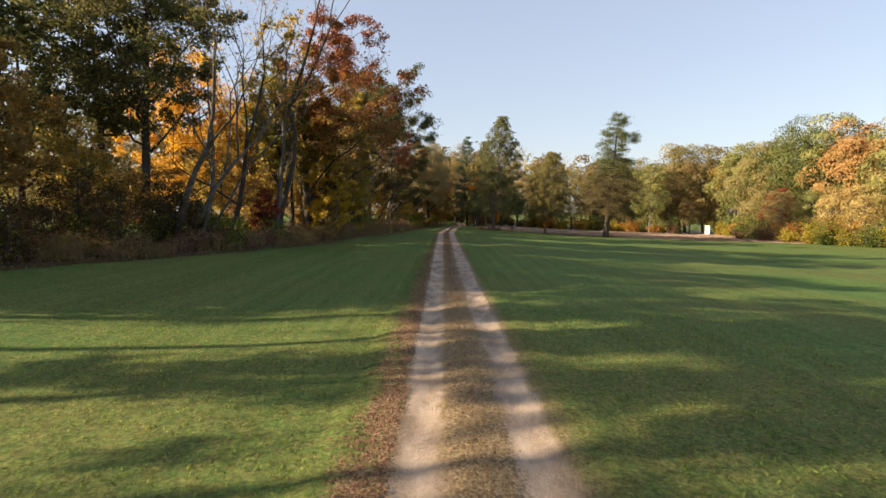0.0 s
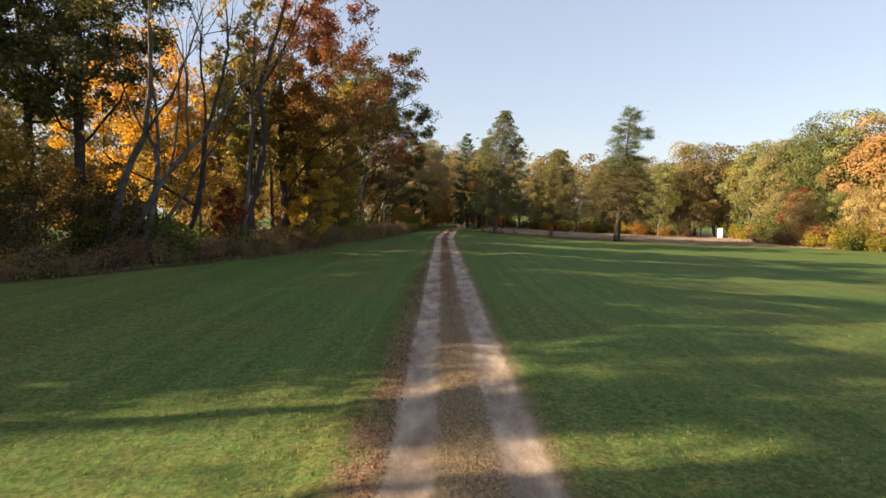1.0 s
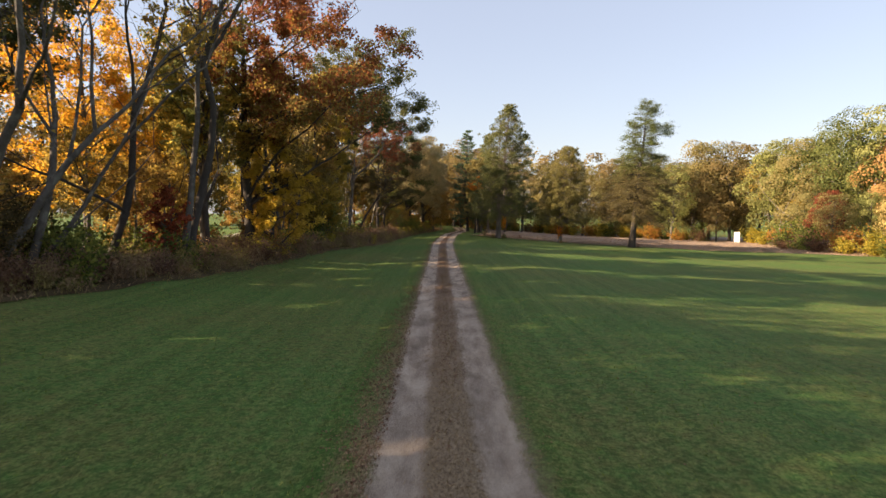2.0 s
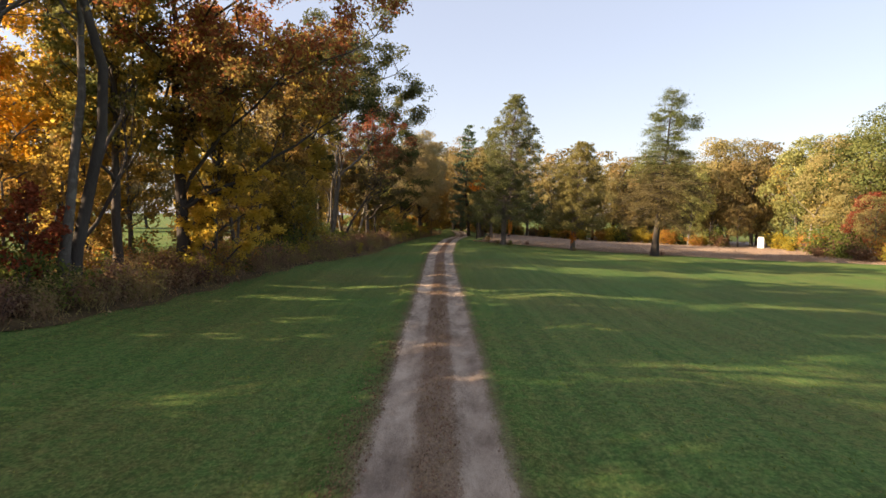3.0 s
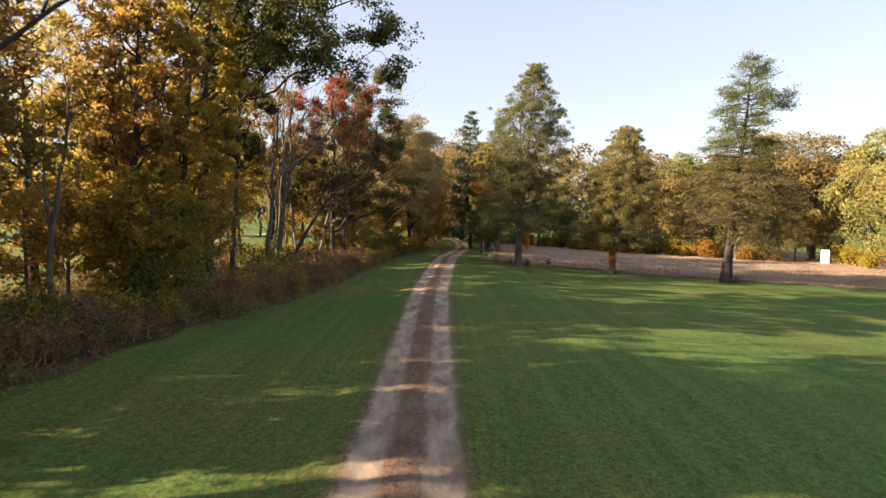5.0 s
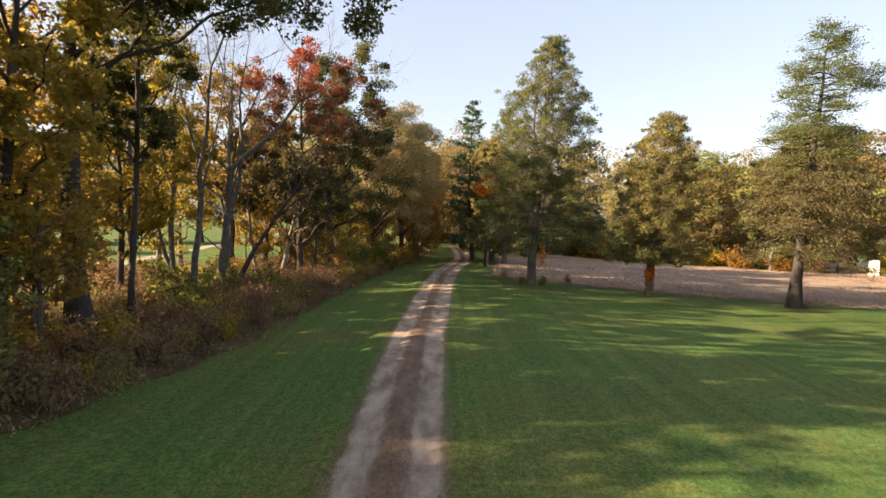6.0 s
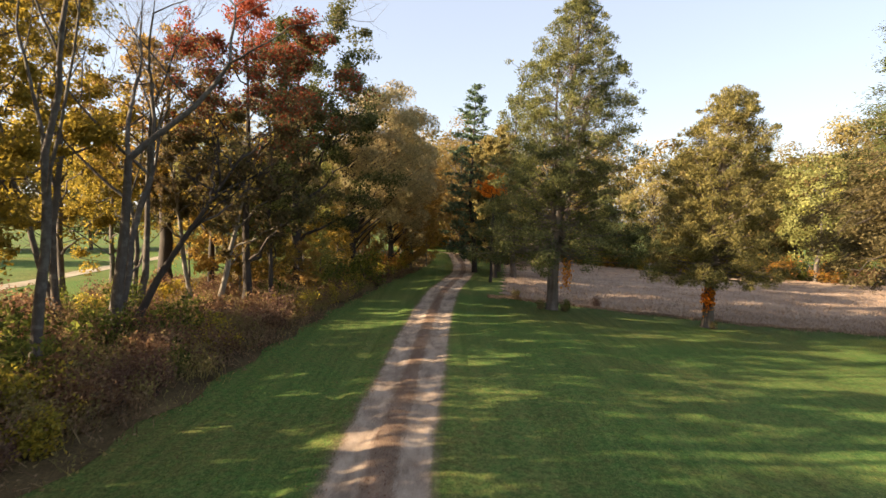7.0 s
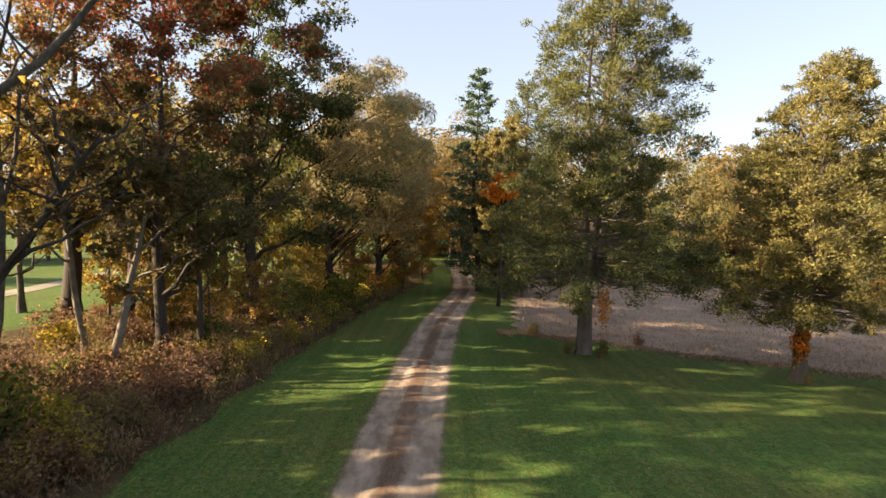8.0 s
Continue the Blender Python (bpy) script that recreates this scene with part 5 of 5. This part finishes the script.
def bush(k, x, y, s, group="brush along the woods"):
    meshes, lab = SHRUBS[k]
    t = float(rb.uniform(0, 360))
    if k not in SEEN:
        SEEN[k] = plant("bush" if k < 4 else "dry_shrub", meshes, x, y, lab, "bush", group, t, s)
        return
    copy_thing(SEEN[k], pose(x, y, gz(x, y), 0, 0, t)).scale = (s,) * 3


rb = np.random.default_rng(91)
for y in np.arange(22, 150, 1.3):
    bush(int(rb.choice([0, 1, 2, 3], p=[0.30, 0.30, 0.34, 0.06])), float(edge_x(y)) - rb.uniform(1.7, 8.5), y + rb.uniform(-0.5, 0.5), rb.uniform(0.55, 1.15))
for x, y, k, s in ((-6.6, 103.4, 1, 0.85), (-7.6, 104.6, 1, 0.7), (-8.6, 106.6, 0, 0.8), (-7.0, 98.6, 2, 0.8), (-8.8, 100.0, 2, 0.9), (-9.4, 97.0, 1, 0.7), (-5.9, 109.0, 1, 0.8), (-7.4, 93.5, 2, 0.9),
                   (-8.6, 91.0, 2, 1.0), (-10.4, 99.4, 2, 0.9), (-11.4, 101.5, 1, 0.6), (-5.0, 112.5, 1, 0.7), (-9.6, 87.5, 2, 1.0), (-10.6, 84.0, 2, 0.9), (-12.5, 76.0, 1, 0.9), (-13.0, 73.5, 0, 1.1),
                   (-13.4, 70.0, 1, 0.8), (-12.5, 60.5, 1, 1.0), (-13.2, 63.0, 1, 1.1), (-12.2, 66.0, 0, 1.0), (-11.5, 69.5, 1, 1.0), (-11.2, 71.5, 0, 1.1), (-12.3, 62.0, 3, 0.8), (-14.5, 61.0, 2, 1.1), (-10.8, 74.0, 1, 0.8), (-10.6, 77.0, 3, 0.7), (-13.4, 57.5, 1, 0.9), (-12.6, 54.5, 2, 1.0), (-11.8, 64.0, 1, 0.7), (-14.6, 66.0, 3, 0.7), (-16.9, 42.0, 0, 1.1), (-19.0, 38.5, 0, 1.2), (-20.9, 35.0, 0, 1.1), (-22.5, 33.0, 2, 1.2), (-17.7, 46.0, 0, 1.1), (-19.9, 41.0, 0, 1.2), (-18.6, 43.5, 0, 1.2),
                   (-15.8, 51.0, 3, 1.0), (-18.0, 92.5, 2, 1.2), (-20.0, 95.0, 2, 1.3), (-22.5, 98.0, 2, 1.3), (-19.0, 98.5, 2, 1.1), (-24.5, 102.0, 2, 1.3), (-17.0, 96.0, 2, 1.1), (-23.0, 37.0, 0, 1.2), (-24.5, 30.5, 2, 1.2)):
    bush(k, x, y, s)
for y in np.arange(36, 128, 0.7):
    s = rb.uniform(0.45, 0.95)
    bush(int(rb.choice([1, 2, 4, 5], p=[0.08, 0.14, 0.50, 0.28])), float(edge_x(y)) - 0.25 - 0.4 * (1 + math.sin(y * 0.9) * math.sin(y * 0.37)) - s * rb.uniform(0.8, 2.8), y + rb.uniform(-0.3, 0.3), s)
for _ in range(46):
    y = rb.uniform(84, 116)
    bush(int(rb.choice([0, 1, 2, 4, 5], p=[0.07, 0.10, 0.45, 0.24, 0.14])), float(edge_x(y)) - rb.uniform(4.0, 14.0), y, rb.uniform(0.5, 1.0))
for x, y, k, s in ((-5.6, 112.0, 0, 0.9), (-5.0, 114.5, 0, 1.1), (-4.6, 117.0, 1, 0.9), (-4.2, 119.5, 0, 1.2), (-5.4, 121.0, 0, 1.3), (-3.8, 123.0, 1, 1.0), (-4.6, 125.5, 0, 1.3), (-6.8, 116.0, 0, 1.2), (-7.6, 119.0, 1, 1.1), (-3.4, 127.5, 3, 1.1)):
    bush(k, x - 0.4, y, s)
for y in np.arange(54, 76, 1.1):
    bush(int(rb.choice([0, 1, 5], p=[0.3, 0.5, 0.2])), float(edge_x(y)) - rb.uniform(0.9, 3.6), y, rb.uniform(0.45, 0.85))
FRONT = "bushes before the far woods"
for x, y, k, s in ((61, 109, 2, 1.5), (63, 105, 1, 1.6), (65, 102, 1, 1.6), (66, 99, 0, 1.9), (68, 96, 1, 1.8), (69, 93, 0, 1.6), (62, 113, 0, 1.9), (64, 116, 2, 2.2), (66, 108, 3, 2.0), (68, 104, 1, 2.4),
                   (69, 100, 3, 2.2), (64, 121, 0, 2.4), (66, 127, 3, 1.9), (69, 140, 1, 2.2), (70, 146, 1, 1.8), (73, 96, 1, 2.2), (60, 117, 2, 1.2), (66, 120, 2, 2.0), (67, 135, 1, 1.6)):
    bush(k, x, y, s, FRONT)
for x, y, k, s in ((-5, 186, 3, 2.6), (-1, 188, 1, 2.2), (2.5, 190, 3, 2.8), (6, 187, 2, 2.4), (9, 184, 1, 2.4), (8.5, 168, 3, 2.0), (9.5, 160, 2, 1.8), (0.5, 193, 0, 3.0), (4.5, 194, 0, 3.0), (-3, 182, 0, 2.2)):
    bush(k, x, y, s, FRONT)
for x in np.arange(10, 61, 1.7):
    bush(int(rb.choice([0, 1, 2, 3], p=[0.22, 0.5, 0.12, 0.16])), x + rb.uniform(-0.6, 0.6), 146.5 + rb.uniform(-1.5, 2.5) + 0.5 * (58 - x), rb.uniform(1.2, 2.3), FRONT)

# dry weeds along the belt: low tangle, and taller plumed clumps
rs = np.random.default_rng(92)
ws = Soup()
n = 14000
wy = 16 + 134 * rs.random(n)
back = rs.beta(1.0, 1.7, n) * 13.0
wx = edge_x(wy) - back + 0.35
hh = rs.uniform(0.2, 0.9, n) * smooth(-0.3, 1.4, back) + 0.10
for up, ln, wd in ((0.5, 0.45, 0.022), (0.8, 0.12, 0.055), (1.0, 0.10, 0.05)):
    c = np.stack([wx, wy, gz(wx, wy) + hh * up], 1) + rs.normal(size=(n, 3)) * (0.12 if up > 0.6 else 0.04)
    leaves(ws, c, ln, wd, rs, 0.0, np.tile([0, 0, 1.6 if up < 0.6 else 0.4], (n, 1)), 0.7, three=True)
k = 1150
ky = 30 + 100 * rs.random(k)
kb = 0.35 + rs.beta(1.0, 1.8, k) * 13.0
kx = edge_x(ky) - kb
kh = rs.uniform(0.7, 1.55, k) * smooth(-0.5, 1.3, kb)
stems = 34
sx, sy = np.repeat(kx, stems) + rs.normal(size=k * stems) * 0.22, np.repeat(ky, stems) + rs.normal(size=k * stems) * 0.22
sh = np.repeat(kh, stems) * rs.uniform(0.6, 1.1, k * stems)
tilt = np.stack([rs.normal(size=k * stems) * 0.22 + 0.06, rs.normal(size=k * stems) * 0.22, np.ones(k * stems)], 1)
foot = np.stack([sx, sy, gz(sx, sy)], 1)
leaves(ws, foot + tilt * sh[:, None] * 0.5, 0.75, 0.02, rs, 0.0, tilt, 0.12, three=True)
for up, ln, wd in ((0.72, 0.11, 0.05), (0.9, 0.12, 0.05), (1.04, 0.12, 0.04)):
    leaves(ws, foot + tilt * sh[:, None] * up + rs.normal(size=(k * stems, 3)) * 0.05, ln, wd, rs, 0.0, tilt, 0.6, three=True)
tagged(new("dry_weeds", ws.mesh("dry_weeds", L_WEED)), "tangled brown dry weeds along the edge of the lawn", "weeds", kind="stuff")

# meadow grass
mg = Soup()
n = 80000
gy = 99 + rs.exponential(16, n)
gx = rs.uniform(5, 75, n)
ok = (gy < 150) & (gx > meadow_x(gy))
gx, gy = gx[ok], gy[ok]
gh = rs.uniform(0.12, 0.4, len(gx)) * (1 + 0.4 * np.sin(gx * 0.7) * np.sin(gy * 0.5))
leaves(mg, np.stack([gx, gy, gz(gx, gy) + gh * 0.5], 1), 0.34, 0.024, rs, -0.3, np.tile([0, 0, 1.4], (len(gx), 1)), 0.7, three=True)
n = 9000
ex = 5.5 + 46 * rs.random(n) ** 1.5
ey = np.interp(ex, MEADOW_X[::-1][2:], MEADOW_Y[::-1][2:]) - np.abs(rs.normal(size=n)) * 0.55 + 0.25 * np.sin(ex * 1.9) + 0.2
leaves(mg, np.stack([ex, ey, gz(ex, ey) + 0.08], 1), 0.22, 0.032, rs, -0.3, np.tile([0, 0, 1.2], (n, 1)), 0.8, three=True)
tagged(new("meadow_grass", mg.mesh("meadow_grass", L_TAN)), "tall dry tan grass of the meadow", "grass", kind="stuff")

# lawn blades and fallen leaves
lb = Soup()
n = 26000
bx, by = rs.uniform(-13, 15, n), 3 + 105 * rs.random(n) ** 1.5
bx, by = np.concatenate([bx, rs.uniform(-9, 9, 16000)]), np.concatenate([by, 4 + 14 * rs.random(16000) ** 1.3])
ok = (bx > edge_x(by) + 0.3) & (np.abs(bx - track_x(by)) > 1.5)
bx, by = bx[ok], by[ok]
leaves(lb, np.stack([bx, by, gz(bx, by) + 0.02], 1), 0.07, 0.018, rs, -0.3, np.tile([0, 0, 1.2], (len(bx), 1)), 0.6, three=True)
tagged(new("grass_tufts", lb.mesh("grass_tufts", L_BLADE)), "short uneven grass tufts of the lawn", "grass", kind="stuff")
cs = Soup()
n = 22000
cy = 3 + 70 * rs.random(n) ** 1.5
cx = track_x(cy) + np.where(rs.random(n) < 0.72, rs.normal(size=n) * 0.2, rs.choice([-1, 1], n) * (1.05 + np.abs(rs.normal(size=n)) * 0.3))
leaves(cs, np.stack([cx, cy, gz(cx, cy) + np.maximum(0, track_rise(cx - track_x(cy))) + 0.018], 1), 0.085, 0.008, rs, -0.3, np.tile([0, 0, 0.9], (n, 1)), 0.8, three=True)
tagged(new("dry_grass", cs.mesh("dry_grass", L_STRAW)), "straw-coloured trampled grass between the wheel ruts", "grass", kind="stuff")
fl = Soup()
n = 18000
fy = rs.uniform(2, 150, n)
fx = track_x(fy) + np.where(rs.random(n) < 0.55, -1.25 + rs.normal(size=n) * 0.28, rs.normal(size=n) * 1.1)
m2 = 3000
fx = np.concatenate([fx, rs.uniform(-16, 8, m2)])
fy = np.concatenate([fy, 2 + 58 * rs.random(m2) ** 1.6])
m3 = 11000
ly = 4 + 40 * rs.random(m3) ** 1.4
fx = np.concatenate([fx, track_x(ly) - 1.28 + rs.normal(size=m3) * 0.32 + 0.14 * np.sin(ly * 2.2)])
fy = np.concatenate([fy, ly])
m4 = 9000
my = rs.uniform(28, 118, m4)
fx = np.concatenate([fx, track_x(my) + rs.normal(size=m4) * 0.26])
fy = np.concatenate([fy, my])
m5 = 2600
ey = rs.uniform(30, 112, m5)
fx = np.concatenate([fx, edge_x(ey) + rs.exponential(2.6, m5)])
fy = np.concatenate([fy, ey])
ok = (fx > edge_x(fy)) & (np.abs(np.abs(fx - track_x(fy)) - 0.72) > 0.3)
fx, fy = fx[ok], fy[ok]
leaves(fl, np.stack([fx, fy, gz(fx, fy) + np.maximum(0, track_rise(fx - track_x(fy))) + 0.012], 1), 0.038, 0.028, rs, 0.7)
tagged(new("fallen_leaves", fl.mesh("fallen_leaves", L_FALLEN)), "curled brown fallen leaves beside the track", "leaves", kind="stuff")


# white upright cabin far off in the meadow
def cabin(x, y):
    root = new("portable_cabin")
    root.matrix_basis = pose(x, y, gz(x, y), 0, 0, -25)

    def box(name, lo, hi, mat, bevel, label="", parent=root):
        bm = bmesh.new()
        bmesh.ops.create_cube(bm, size=1.0)
        for v in bm.verts:
            v.co = Vector([lo[k] + (v.co[k] + 0.5) * (hi[k] - lo[k]) for k in range(3)])
        bmesh.ops.bevel(bm, geom=bm.edges[:], offset=bevel, segments=2, affect='EDGES')
        me = bpy.data.meshes.new(name)
        bm.to_mesh(me)
        bm.free()
        me.materials.append(mat)
        return part(name, me, parent, label)

    box("body", (-0.55, -0.55, 0.08), (0.55, 0.55, 2.1), WHITE, 0.04)
    box("base", (-0.58, -0.58, 0.0), (0.58, 0.58, 0.08), GREYP, 0.015, "grey plastic base")
    box("roof", (-0.57, -0.57, 2.1), (0.57, 0.57, 2.28), WHITE, 0.08)
    box("door", (-0.38, -0.585, 0.16), (0.38, -0.55, 1.98), WHITE, 0.012)
    return tagged(root, "small white upright cabin standing in the meadow", "cabin")


cabin(66.0, 143.6)

# climbing leaves on the smaller cedar's trunk, and a small orange bush behind the larger
ivy_soup = Soup()
ri = np.random.default_rng(8)
ang, hz = ri.normal(-1.9, 0.7, 260), 1.9 + 0.45 * ri.normal(size=260)
leaves(ivy_soup, np.stack([np.cos(ang) * (0.34 + 0.1 * ri.random(260)), np.sin(ang) * (0.34 + 0.1 * ri.random(260)), hz], 1), 0.15, 0.12, ri, -0.2)
part("ivy", ivy_soup.mesh("ivy", L_IVY), bpy.data.objects["cedar_tree.001"], "orange climbing leaves")
vine = Soup()
vn = 240
leaves(vine, np.stack([0.75 + 0.5 * ri.random(vn) ** 1.5, -0.2 + 0.35 * ri.normal(size=vn), 2.5 + 0.5 * ri.normal(size=vn)], 1), 0.15, 0.12, ri, -0.2)
for k in range(7):
    tip = np.array([0.7 + 0.55 * ri.random(), 0.35 * ri.normal() - 0.2, 2.4 + 0.5 * ri.normal()])
    tube(vine, bow(np.array([0.2, -0.1, 1.4 + 0.3 * k]), tip, 0.15, 5, ri, 0.02), (0.02, 0.016, 0.012, 0.009, 0.005), 3)
part("ivy", vine.mesh("ivy", L_IVY), bpy.data.objects["cedar_tree"], "orange climbing leaves")
for x, y, k, s in ((8.7, 108.9, 5, 0.4), (10.5, 109.3, 0, 0.32), (10.2, 108.6, 5, 0.3), (19.1, 106.0, 5, 0.3), (13.5, 112.6, 4, 0.4), (7.6, 112.9, 5, 0.5), (30.2, 103.4, 4, 0.35)):
    bush(k, x, y, s, "weeds round the lone trees")
